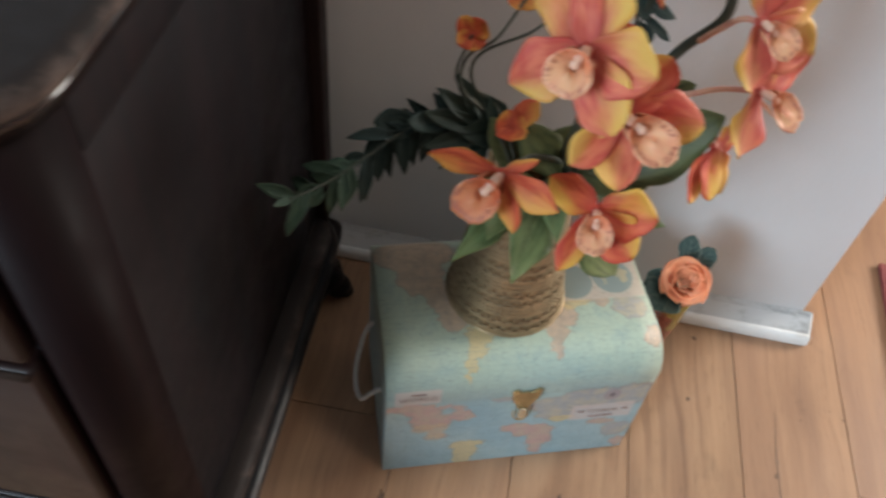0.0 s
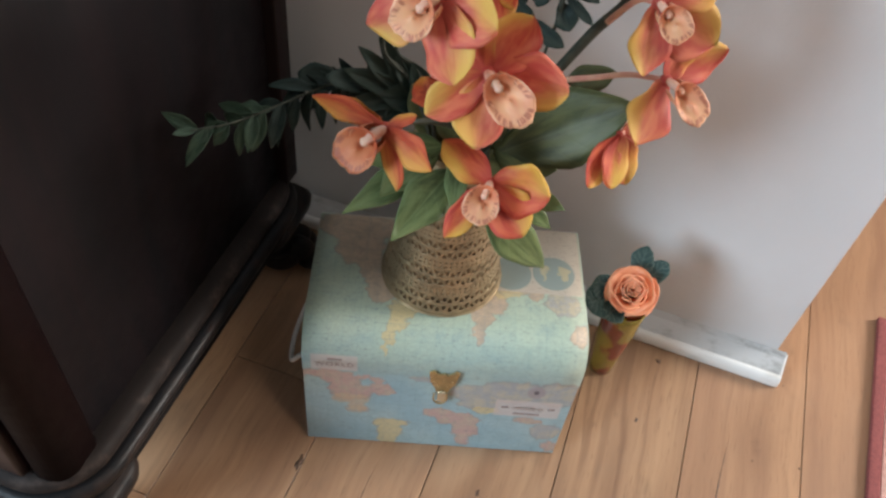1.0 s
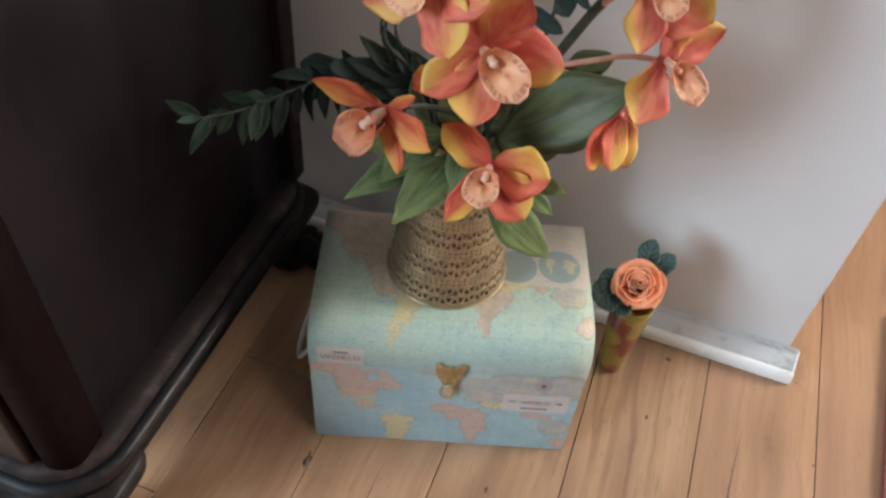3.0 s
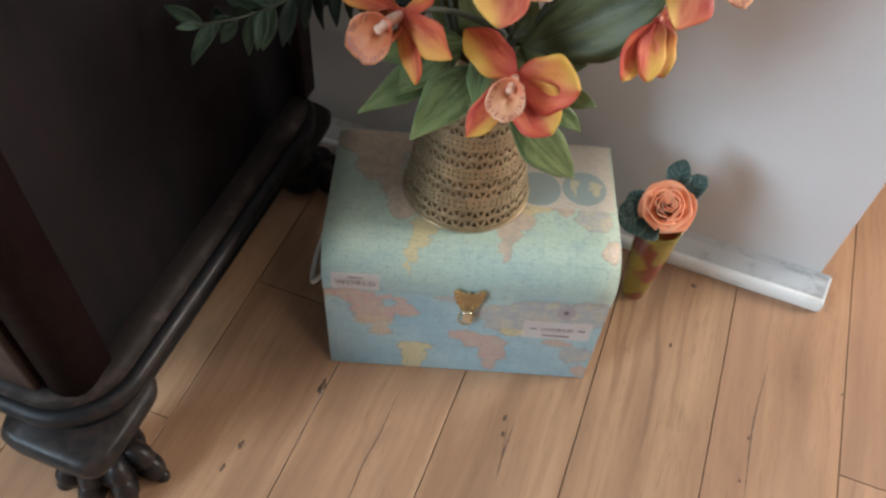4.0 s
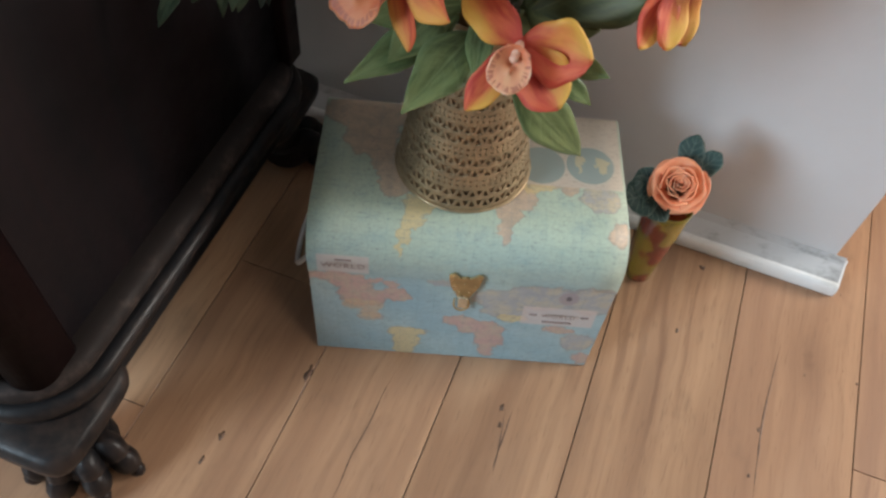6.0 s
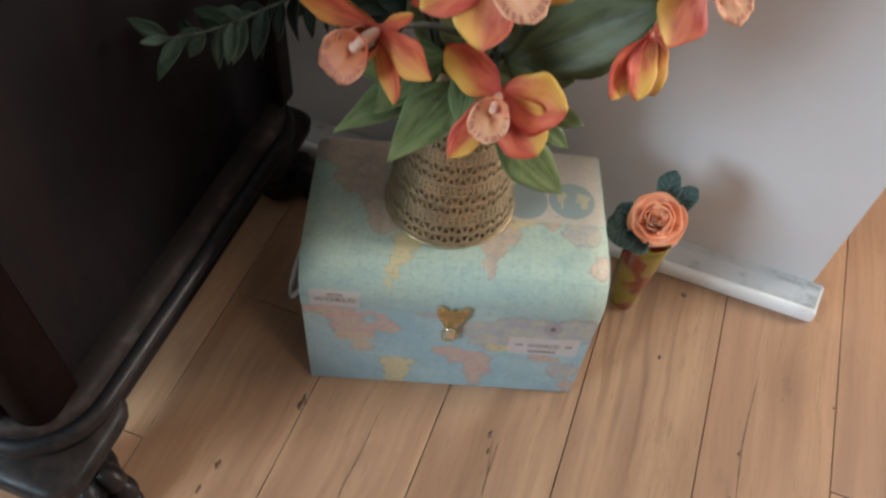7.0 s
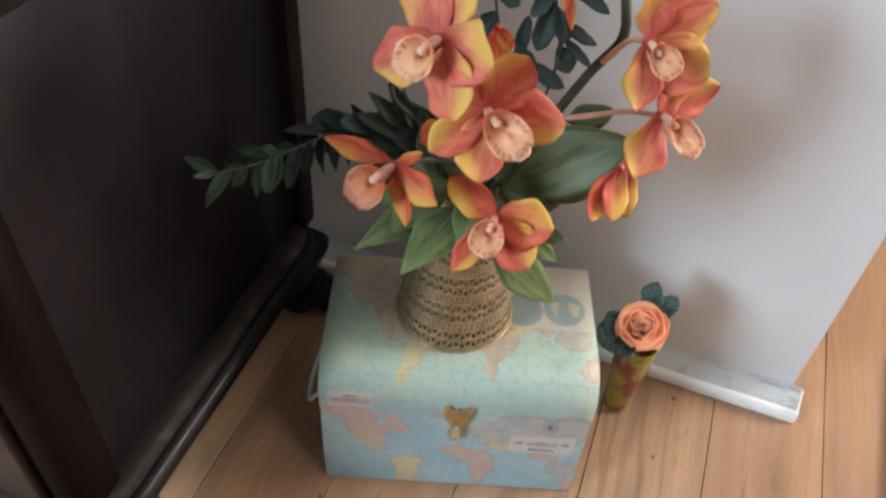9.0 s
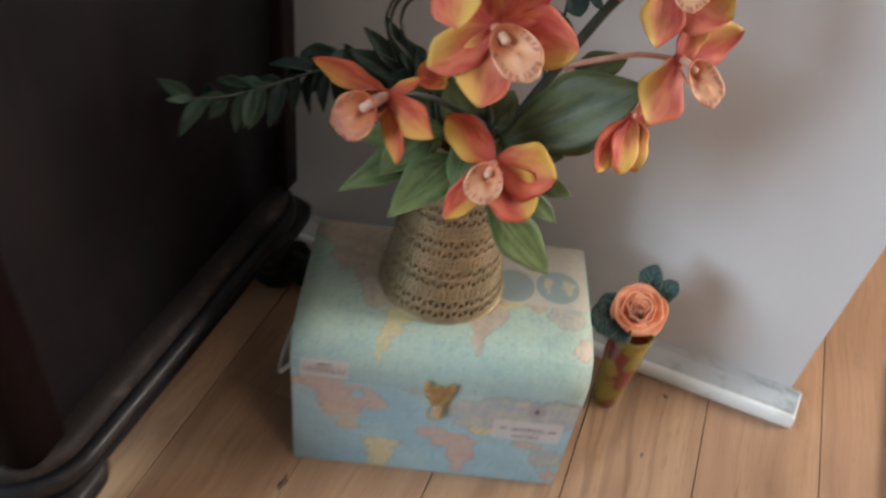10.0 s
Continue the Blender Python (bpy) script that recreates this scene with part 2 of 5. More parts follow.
def mat_leaf(name, dark, light, edge, rough=0.42, veins=0.14):
    s = Nodes(name, rough, 0.0, 0.2)
    uv = s.n.new("ShaderNodeUVMap").outputs[0]
    sep = s.n.new("ShaderNodeSeparateXYZ")
    s.put(uv, sep.inputs[0])
    along, across = sep.outputs[0], s.math("ABSOLUTE", sep.outputs[1])
    r = s.math("MULTIPLY", s.rand(), 50.0)
    n = s.noise(uv, 3.2, 5, 0.6, r)["Fac"]
    c = s.mix(s.smooth(s.math("ADD", n, s.math("MULTIPLY", along, 0.25)), 0.42, 0.8), dark, light)
    rib = s.math("FRACT", s.math("MULTIPLY", s.math("SUBTRACT", along, s.math("MULTIPLY", across, 0.22)), 7.0))
    vein = s.math("MULTIPLY", s.smooth(s.math("ABSOLUTE", s.math("SUBTRACT", rib, 0.5)), 0.1, 0.0), veins)
    mid = s.smooth(across, 0.07, 0.0, 0, 0.35)
    c = s.mix(s.math("MAXIMUM", vein, mid), c, edge)
    c = s.mix(s.smooth(across, 0.86, 1.0, 0, 0.5), c, edge)
    s.colour(c)
    s.bump(s.math("ADD", s.math("MULTIPLY", vein, -2.0), n), 0.0006, 0.6)
    return s.mat


OCEAN_UV = 3.0          # side faces of the box take an empty stretch of sea


def mat_map_print():
    """The printed world map: sea, land in soft blots, cream cartouches, two hemispheres and a fine graticule, with warm
    light on the lid painted in. UV is in metres on the paper.
    """
    s = Nodes("printed_map_paper", 0.38)
    uv = s.n.new("ShaderNodeUVMap").outputs[0]
    wob = s.vmath("SCALE", s.vmath("SUBTRACT", s.noise(uv, 75, 7, 0.68)["Color"], (0.5, 0.5, 0.5)), 0.026)
    p = s.vmath("ADD", uv, wob)

    def blots(rows, where):
        out = None
        for u, v, ru, rv in rows:
            d = s.vmath("LENGTH", s.vmath("MULTIPLY", s.vmath("SUBTRACT", where, (u, v, 0)), (1 / ru, 1 / rv, 0)))
            out = d if out is None else s.math("MINIMUM", out, d)
        return s.smooth(out, 1.08, 0.9)

    def card(u0, v0, u1, v1):
        d = s.vmath("ABSOLUTE", s.vmath("SUBTRACT", uv, ((u0 + u1) / 2, (v0 + v1) / 2, 0)))
        d = s.vmath("MULTIPLY", d, (2 / (u1 - u0), 2 / (v1 - v0), 0))
        sep = s.n.new("ShaderNodeSeparateXYZ")
        s.put(d, sep.inputs[0])
        return s.smooth(s.math("MAXIMUM", sep.outputs[0], sep.outputs[1]), 1.02, 0.98)

    big = s.noise(uv, 12, 4)["Fac"]
    c = s.mix(s.smooth(big, 0.35, 0.65), (0.275, 0.405, 0.455), (0.36, 0.475, 0.49))
    # the lid's warm light is mixed into the sea as yellow-green towards the top
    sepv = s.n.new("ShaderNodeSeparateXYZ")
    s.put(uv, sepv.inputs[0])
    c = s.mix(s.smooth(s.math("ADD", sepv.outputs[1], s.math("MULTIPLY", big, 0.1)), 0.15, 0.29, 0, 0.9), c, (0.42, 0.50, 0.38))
    c = s.mix(s.smooth(s.noise(uv, 45, 5, 0.7)["Fac"], 0.45, 0.72, 0, 0.45), c, (0.22, 0.32, 0.34))
    tint = s.noise(uv, 60, 5, 0.7)["Fac"]
    pink = [(0.018, 0.147, 0.022, 0.009), (0.040, 0.139, 0.024, 0.012), (0.046, 0.122, 0.020, 0.014), (0.064, 0.118, 0.018, 0.010), (0.052, 0.108, 0.022, 0.012), (0.086, 0.122, 0.014, 0.013), (0.080, 0.140, 0.007, 0.008), (0.066, 0.146, 0.008, 0.005),
            (0.153, 0.079, 0.018, 0.012), (0.175, 0.068, 0.027, 0.014), (0.186, 0.045, 0.016, 0.022), (0.186, 0.020, 0.009, 0.015), (0.258, 0.075, 0.018, 0.008), (0.292, 0.018, 0.012, 0.012)]
    rust = [(0.045, 0.355, 0.05, 0.022), (0.05, 0.325, 0.028, 0.028), (0.068, 0.292, 0.016, 0.02), (0.078, 0.262, 0.016, 0.016),
            (0.192, 0.266, 0.020, 0.014), (0.202, 0.256, 0.012, 0.012), (0.188, 0.240, 0.012, 0.016), (0.186, 0.222, 0.007, 0.014), (0.292, 0.224, 0.010, 0.012), (0.246, 0.274, 0.008, 0.010), (0.23, 0.28, 0.03, 0.006)]
    amber = [(0.052, 0.098, 0.022, 0.011), (0.058, 0.084, 0.010, 0.010), (0.066, 0.076, 0.006, 0.006)]
    gold = [(0.098, 0.048, 0.022, 0.011), (0.098, 0.029, 0.016, 0.017), (0.095, 0.008, 0.012, 0.014), (0.116, 0.252, 0.020, 0.011), (0.103, 0.240, 0.015, 0.014), (0.097, 0.226, 0.010, 0.012), (0.091, 0.212, 0.006, 0.012), (0.087, 0.199, 0.003, 0.012),
            (0.205, 0.092, 0.018, 0.007), (0.214, 0.273, 0.018, 0.007)]
    grey = [(0.190, 0.128, 0.030, 0.018), (0.230, 0.135, 0.040, 0.022), (0.285, 0.135, 0.03, 0.025), (0.196, 0.105, 0.024, 0.012), (0.282, 0.052, 0.018, 0.017), (0.130, 0.150, 0.016, 0.005),
            (0.276, 0.262, 0.02, 0.016), (0.06, 0.075, 0.016, 0.008)]
    c = s.mix(s.math("MULTIPLY", blots(grey, p), 0.75), c, s.mix(s.smooth(tint, 0.44, 0.58), (0.36, 0.32, 0.32), (0.48, 0.38, 0.27)))
    c = s.mix(s.math("MULTIPLY", blots(pink, p), 0.85), c, s.mix(s.smooth(tint, 0.4, 0.65), (0.52, 0.30, 0.25), (0.50, 0.36, 0.26)))
    c = s.mix(s.math("MULTIPLY", blots(amber, p), 0.7), c, s.mix(s.smooth(tint, 0.4, 0.65), (0.55, 0.36, 0.22), (0.52, 0.40, 0.26)))
    c = s.mix(s.math("MULTIPLY", blots(rust, p), 0.8), c, s.mix(s.smooth(tint, 0.4, 0.65), (0.54, 0.36, 0.25), (0.40, 0.28, 0.20)))
    c = s.mix(s.math("MULTIPLY", blots(gold, p), 0.8), c, (0.60, 0.46, 0.22))
    # small place names and borders read as dark flecks
    fleck = s.noise(s.vmath("MULTIPLY", uv, (1, 3.4, 1)), 130, 4, 0.72)["Fac"]
    c = s.mix(s.smooth(fleck, 0.54, 0.68, 0, 0.55), c, (0.15, 0.15, 0.16))
    coast = s.noise(uv, 140, 6, 0.75)["Fac"]
    c = s.mix(s.smooth(s.math("ABSOLUTE", s.math("SUBTRACT", coast, 0.5)), 0.025, 0.0, 0, 0.34), c, (0.20, 0.19, 0.19))
    # darker printed coastlines
    for rows in (pink, gold, grey, rust):
        f = blots(rows, p)
        rim = s.math("MULTIPLY", s.math("MULTIPLY", f, s.math("SUBTRACT", 1.0, f)), 1.9)
        c = s.mix(rim, c, (0.22, 0.20, 0.19))
    # graticule
    sep = s.n.new("ShaderNodeSeparateXYZ")
    s.put(s.vmath("SCALE", uv, 1 / 0.0165), sep.inputs[0])
    for o in sep.outputs[:2]:
        d = s.math("ABSOLUTE", s.math("SUBTRACT", s.math("FRACT", o), 0.5))
        c = s.mix(s.math("MULTIPLY", s.smooth(d, 0.045, 0.0, 0, 0.42), s.smooth(coast, 0.35, 0.62)), c, (0.15, 0.24, 0.26))
    cream = (0.50, 0.43, 0.355)
    panel = card(0.197, 0.276, 0.299, 0.40)
    c = s.mix(s.math("MULTIPLY", panel, 0.92), c, cream)
    c = s.mix(s.math("MULTIPLY", panel, s.smooth(fleck, 0.50, 0.66, 0, 0.5)), c, (0.27, 0.23, 0.19))
    disc = s.math("MULTIPLY", s.smooth(s.math("ADD", blots([(0.219, 0.302, 0.024, 0.024), (0.268, 0.306, 0.024, 0.024)], uv), 0), 0.4, 0.6), 0.9)
    c = s.mix(disc, c, (0.225, 0.285, 0.27))
    c = s.mix(s.math("MULTIPLY", disc, blots([(0.258, 0.312, 0.005, 0.006), (0.256, 0.301, 0.003, 0.007), (0.279, 0.312, 0.008, 0.007), (0.280, 0.302, 0.005, 0.008), (0.204, 0.300, 0.006, 0.005)], p)), c, (0.46, 0.40, 0.26))
    for u0, v0, u1, v1 in ((0.009, 0.156, 0.059, 0.183), (0.215, 0.084, 0.290, 0.118)):
        c = s.mix(s.math("MULTIPLY", card(u0, v0, u1, v1), 0.7), c, (0.58, 0.47, 0.43))
    ring = blots([(0.257, 0.137, 0.010, 0.012)], uv)
    c = s.mix(s.math("MULTIPLY", ring, 0.7), c, (0.30, 0.24, 0.25))
    c = s.mix(s.math("MULTIPLY", blots([(0.257, 0.137, 0.003, 0.004)], uv), 0.9), c, (0.10, 0.08, 0.09))
    s.colour(c)
    s.rough(s.smooth(s.noise(uv, 40, 4)["Fac"], 0.3, 0.7, 0.44, 0.58))
    s.bump(s.noise(uv, 900, 2)["Fac"], 0.0002, 0.5)
    return s.mat


def mat_amber_glass():
    """Yellow painted glass with red poppy blots."""
    s = Nodes("painted_amber_glass", 0.12)
    p = s.coord("Object")
    n = s.noise(p, 36, 3, 0.5)["Fac"]
    c = s.mix(s.smooth(n, 0.3, 0.7), (0.60, 0.45, 0.06), (0.50, 0.40, 0.08))
    red = s.noise(s.coord("Object", offset=(0.013, 0.02, 0.035)), 24, 2, 0.4)["Fac"]
    c = s.mix(s.smooth(red, 0.49, 0.56), c, (0.42, 0.06, 0.03))
    s.colour(c)
    s.b.inputs["Transmission Weight"].default_value = 0.6
    s.b.inputs["Coat Weight"].default_value = 0.4
    s.bump(n, 0.0006, 0.4)
    return s.mat


M_WALL = mat_wall()
M_WHITE = mat_trim("white_gloss_trim", (0.80, 0.79, 0.78), (0.60, 0.57, 0.53))
M_SKIRT = mat_trim("dusty_skirting", (0.50, 0.50, 0.505), (0.23, 0.22, 0.21))
M_PLANK = mat_plank()
M_SUB = mat_plain("underlay", (0.05, 0.03, 0.02), (0.08, 0.05, 0.03))
M_PANEL = mat_mahogany("dark_stained_panel", (0.0078, 0.0070, 0.0082), (0.0125, 0.0085, 0.0095), 0.48, 0.09)
M_POST = mat_mahogany("red_mahogany", (0.0045, 0.0022, 0.0024), (0.0090, 0.0034, 0.0036), 0.50, 0.06)
M_DRAWER = mat_mahogany("drawer_mahogany", (0.008, 0.0034, 0.0034), (0.019, 0.0072, 0.0062), 0.34, 0.25)
M_STILE = mat_mahogany("brown_stile", (0.009, 0.005, 0.005), (0.018, 0.008, 0.008), 0.45, 0.15)
M_TOP = mat_mahogany("polished_top", (0.008, 0.006, 0.006), (0.02, 0.011, 0.009), 0.14)
M_BLACK = mat_worn_black()
# wear on the plinth bead, painted catch of light on the top bead
M_RIDGE = mat_worn_black("rubbed_lit_bead", (0.019, 0.015, 0.014), (0.082, 0.060, 0.052), 0.08, 0.50)
M_BRASS = mat_brass("antique_brass", (0.44, 0.33, 0.20), 0.46)
M_GOLD = mat_brass("polished_brass", (0.66, 0.48, 0.24), 0.24)
# paler brass that carries the white reflection seen on the latch tongue
M_TONGUE = mat_brass("glint_brass", (0.86, 0.76, 0.55), 0.16)
M_LINER = mat_plain("brown_vase_lining", (0.26, 0.165, 0.09), (0.36, 0.23, 0.125), 60, 0.6)
M_MAP = mat_map_print()
M_INK = mat_plain("printing_ink", (0.22, 0.16, 0.14), (0.30, 0.22, 0.20), 200, 0.6)
M_CORD = mat_plain("white_cord", (0.70, 0.69, 0.68), (0.60, 0.59, 0.58), 220, 0.8, 0.001)
M_PETAL = mat_petal("orchid_petal_silk", (0.43, 0.036, 0.020), (0.58, 0.115, 0.045), (0.60, 0.335, 0.050), -0.02)
M_PETAL_PINK = mat_petal("pink_orchid_petal_silk", (0.45, 0.055, 0.040), (0.58, 0.150, 0.080), (0.60, 0.345, 0.070), -0.03)
M_ORANGE = mat_petal("orange_petal_silk", (0.40, 0.045, 0.018), (0.55, 0.100, 0.030), (0.60, 0.27, 0.05), -0.08)
M_LIP = mat_lip("orchid_lip_silk", (0.58, 0.17, 0.075), (0.64, 0.33, 0.18), (0.62, 0.24, 0.14), (0.72, 0.41, 0.26))
M_LIP_ORANGE = mat_lip("orange_lip_silk", (0.46, 0.09, 0.03), (0.56, 0.20, 0.09), (0.50, 0.12, 0.05), (0.60, 0.25, 0.13))
M_COLUMN = mat_plain("pale_column", (0.68, 0.45, 0.34), (0.62, 0.33, 0.23), 120, 0.6, 0.0004, 0.1)
M_GREEN = mat_leaf("green_silk_leaf", (0.050, 0.078, 0.028), (0.145, 0.195, 0.080), (0.20, 0.26, 0.125))
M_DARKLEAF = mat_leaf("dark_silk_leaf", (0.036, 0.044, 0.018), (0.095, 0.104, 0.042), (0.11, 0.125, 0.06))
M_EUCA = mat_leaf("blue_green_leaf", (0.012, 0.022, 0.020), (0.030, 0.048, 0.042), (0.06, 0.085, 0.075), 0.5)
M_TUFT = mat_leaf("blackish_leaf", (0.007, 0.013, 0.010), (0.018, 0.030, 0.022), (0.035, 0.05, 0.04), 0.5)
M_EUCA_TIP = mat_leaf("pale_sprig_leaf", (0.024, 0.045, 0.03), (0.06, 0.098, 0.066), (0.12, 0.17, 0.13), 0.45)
M_TEAL = mat_leaf("teal_leaf", (0.020, 0.043, 0.042), (0.042, 0.078, 0.072), (0.24, 0.29, 0.25), 0.4, 0.45)
M_STEM = mat_plain("dark_wired_stem", (0.030, 0.035, 0.025), (0.055, 0.06, 0.04), 90, 0.55)
M_PEDICEL = mat_plain("pink_pedicel", (0.60, 0.24, 0.18), (0.66, 0.36, 0.24), 90, 0.6)
M_ROSE = mat_plain("coral_rose_petal", (0.74, 0.25, 0.12), (0.82, 0.36, 0.20), 70, 0.55, 0.0004, 0.12)
M_GLASS = mat_amber_glass()
M_RUG_EDGE = mat_plain("rug_maroon_edge", (0.20, 0.05, 0.05), (0.28, 0.075, 0.07), 260, 0.9, 0.002)
M_RUG = mat_plain("rug_rose_pile", (0.50, 0.27, 0.24), (0.60, 0.36, 0.31), 180, 0.95, 0.002)
M_RUG_CREAM = mat_plain("rug_cream_stripe", (0.62, 0.52, 0.45), (0.70, 0.60, 0.53), 220, 0.95, 0.002)
# ceiling and unseen walls are toned down to cut bounced light
M_CEIL = mat_plain("ceiling_cream", (0.48, 0.46, 0.43), (0.54, 0.52, 0.49), 12, 0.8)
M_ROOM = mat_plain("low_bounce_taupe", (0.22, 0.205, 0.19), (0.27, 0.25, 0.235), 5, 0.8)

# ---- mesh helpers ----


def link(name, bm, material, parent=None, smooth=True):
    me = bpy.data.meshes.new(name)
    bmesh.ops.recalc_face_normals(bm, faces=bm.faces[:])
    bm.to_mesh(me)
    bm.free()
    if smooth:
        me.polygons.foreach_set("use_smooth", [True] * len(me.polygons))
    me.materials.append(material)
    ob = new(name, me)
    ob.parent = parent
    return ob


def part(name, bm, material, parent, label="", smooth=True):
    return tagged(link(name, bm, material, parent, smooth), label)


def thing(name, m, label, category, group=""):
    ob = new(name)
    ob.empty_display_size = 0.02
    ob.matrix_world = m
    return tagged(ob, label, category, group)


def box_bm(x0, y0, z0, x1, y1, z1, bevel=0.0, seg=2, bm=None):
    own = bm is None
    b = bmesh.new()
    bmesh.ops.create_cube(b, size=1, matrix=Matrix.Translation(((x0 + x1) / 2, (y0 + y1) / 2, (z0 + z1) / 2)) @ Matrix.Diagonal((x1 - x0, y1 - y0, z1 - z0, 1)))
    if bevel:
        bmesh.ops.bevel(b, geom=b.edges[:], offset=bevel, segments=seg, profile=0.6, affect="EDGES")
    if own:
        return b
    me = bpy.data.meshes.new("tmp")
    b.to_mesh(me)
    b.free()
    bm.from_mesh(me)
    bpy.data.meshes.remove(me)
    return bm


def ball_bm(c, r, bm=None, turn=None, u=14, v=10):
    bm = bm or bmesh.new()
    m = Matrix.Translation(c) @ (turn or Matrix()) @ Matrix.Diagonal((*r, 1))
    bmesh.ops.create_uvsphere(bm, u_segments=u, v_segments=v, radius=1, matrix=m)
    return bm


def smooth_path(pts, n=8):
    """Catmull-Rom through the points."""
    p = [Vector(q) for q in pts]
    p = [p[0] * 2 - p[1]] + p + [p[-1] * 2 - p[-2]]
    out = []
    for i in range(1, len(p) - 2):
        a, b, c, d = p[i - 1:i + 3]
        for k in range(n):
            t = k / n
            out.append(0.5 * (2 * b + (c - a) * t + (2 * a - 5 * b + 4 * c - d) * t * t + (3 * b - a - 3 * c + d) * t ** 3))
    return out + [p[-2]]


def tube_bm(pts, r0, r1=None, sides=8, bm=None, n=8):
    """A round, tapering tube along a smoothed line, closed at both ends."""
    bm = bm or bmesh.new()
    line = smooth_path(pts, n)
    r1 = r0 if r1 is None else r1
    rings, side = [], None
    for i, c in enumerate(line):
        d = (line[min(i + 1, len(line) - 1)] - line[max(i - 1, 0)]).normalized()
        side = (Vector((0.3, 0.2, 1)) if side is None else side)
        side = (side - d * side.dot(d)).normalized()
        up = d.cross(side)
        r = r0 + (r1 - r0) * i / (len(line) - 1)
        rings.append([bm.verts.new(c + (side * math.cos(a) + up * math.sin(a)) * r) for a in (2 * math.pi * k / sides for k in range(sides))])
    for a, b in zip(rings, rings[1:]):
        for k in range(sides):
            bm.faces.new((a[k], a[(k + 1) % sides], b[(k + 1) % sides], b[k]))
    bm.faces.new(rings[0])
    bm.faces.new(rings[-1][::-1])
    return bm


def lathe_bm(profile, sides=32, bm=None, centre=(0, 0)):
    bm = bm or bmesh.new()
    rings = []
    for r, z in profile:
        rings.append([bm.verts.new((centre[0] + r * math.cos(a), centre[1] + r * math.sin(a), z)) for a in (2 * math.pi * k / sides for k in range(sides))])
    for a, b in zip(rings, rings[1:]):
        for k in range(sides):
            bm.faces.new((a[k], a[(k + 1) % sides], b[(k + 1) % sides], b[k]))
    return bm


def rounded_outline(x0, y0, x1, y1, r, seg=8):
    """Corner-rounded rectangle, counter-clockwise."""
    out = []
    for cx, cy, a0 in ((x1 - r, y1 - r, 0), (x0 + r, y1 - r, 90), (x0 + r, y0 + r, 180), (x1 - r, y0 + r, 270)):
        for k in range(seg + 1):
            a = radians(a0 + 90 * k / seg)
            out.append((cx + r * math.cos(a), cy + r * math.sin(a)))
    return out


def moulding_bm(x0, y0, x1, y1, r, profile, seg=8):
    """Sweeps (outward, z) steps round a rounded rectangle and caps the ends."""
    bm = bmesh.new()
    rings = []
    for o, z in profile:
        rings.append([bm.verts.new((x, y, z)) for x, y in rounded_outline(x0 - o, y0 - o, x1 + o, y1 + o, max(r + o, 0.002), seg)])
    n = len(rings[0])
    for a, b in zip(rings, rings[1:]):
        for k in range(n):
            bm.faces.new((a[k], a[(k + 1) % n], b[(k + 1) % n], b[k]))
    bm.faces.new(rings[0][::-1])
    bm.faces.new(rings[-1])
    return bm


def blade_bm(base, tip, width, normal, bend=0.0, cup=0.0, wave=0.0, point=0.8, fat=0.5, thick=0.0007, nu=10, nv=7, seed=0, crease=0.0):
    """A petal or leaf as a thin closed body from base to tip. bend lifts the tip along the normal, cup raises the edges, fat says where
    along it is widest, point how sharp the tip is."""
    base, tip, normal = Vector(base), Vector(tip), Vector(normal).normalized()
    axis = tip - base
    length = axis.length
    axis.normalize()
    nrm = (normal - axis * normal.dot(axis)).normalized()
    side = axis.cross(nrm)
    rng = random.Random(seed)
    ph = rng.uniform(0, 6.28)
    k = math.log(0.5) / math.log(fat)
    bm = bmesh.new()
    uvl = bm.loops.layers.uv.new("UVMap")
    grids, uvs = [], {}
    for sgn in (1, -1):
        g = []
        for i in range(nu + 1):
            s = i / nu
            w = 0.5 * width * max(math.sin(math.pi * min(max(s, 0.012), 0.995) ** k), 0.0) ** point
            w = max(w, 0.02 * width)
            row = []
            for j in range(nv):
                r = -1 + 2 * j / (nv - 1)
                h = bend * length * (s ** 2 - 0.35 * s) + cup * width * (r * r - 0.3) * math.sin(math.pi * min(s + 0.12, 1))
                h += wave * width * math.sin(s * 9 + ph + (2.1 if r > 0 else 0)) * abs(r) ** 2
                h += crease * width * (abs(r) - 0.5) * math.sin(math.pi * min(s + 0.05, 1))
                h += sgn * thick * 0.5 * (1 - 0.7 * r * r)
                wr = w * (1 + 0.07 * math.sin(s * 13 + ph * 2 + (1.3 if r > 0 else 0)) * (1 if wave else 0.4))
                v = bm.verts.new(base + axis * (s * length) + side * (r * wr) + nrm * h)
                uvs[v] = (s, r)
                row.append(v)
            g.append(row)
        grids.append(g)
    top, bot = grids
    for i in range(nu):
        for j in range(nv - 1):
            bm.faces.new((top[i][j], top[i][j + 1], top[i + 1][j + 1], top[i + 1][j]))
            bm.faces.new((bot[i][j], bot[i + 1][j], bot[i + 1][j + 1], bot[i][j + 1]))
    for i in range(nu):
        for j in (0, nv - 1):
            bm.faces.new((top[i][j], top[i + 1][j], bot[i + 1][j], bot[i][j]))
    for j in range(nv - 1):
        for i in (0, nu):
            bm.faces.new((top[i][j], bot[i][j], bot[i][j + 1], top[i][j + 1]))
    for f in bm.faces:
        for lp in f.loops:
            lp[uvl].uv = uvs[lp.vert]
    return bm

# ---- setting ----
TURN_WALL = pose(0, 0, 0, 0, 0, 1.3)


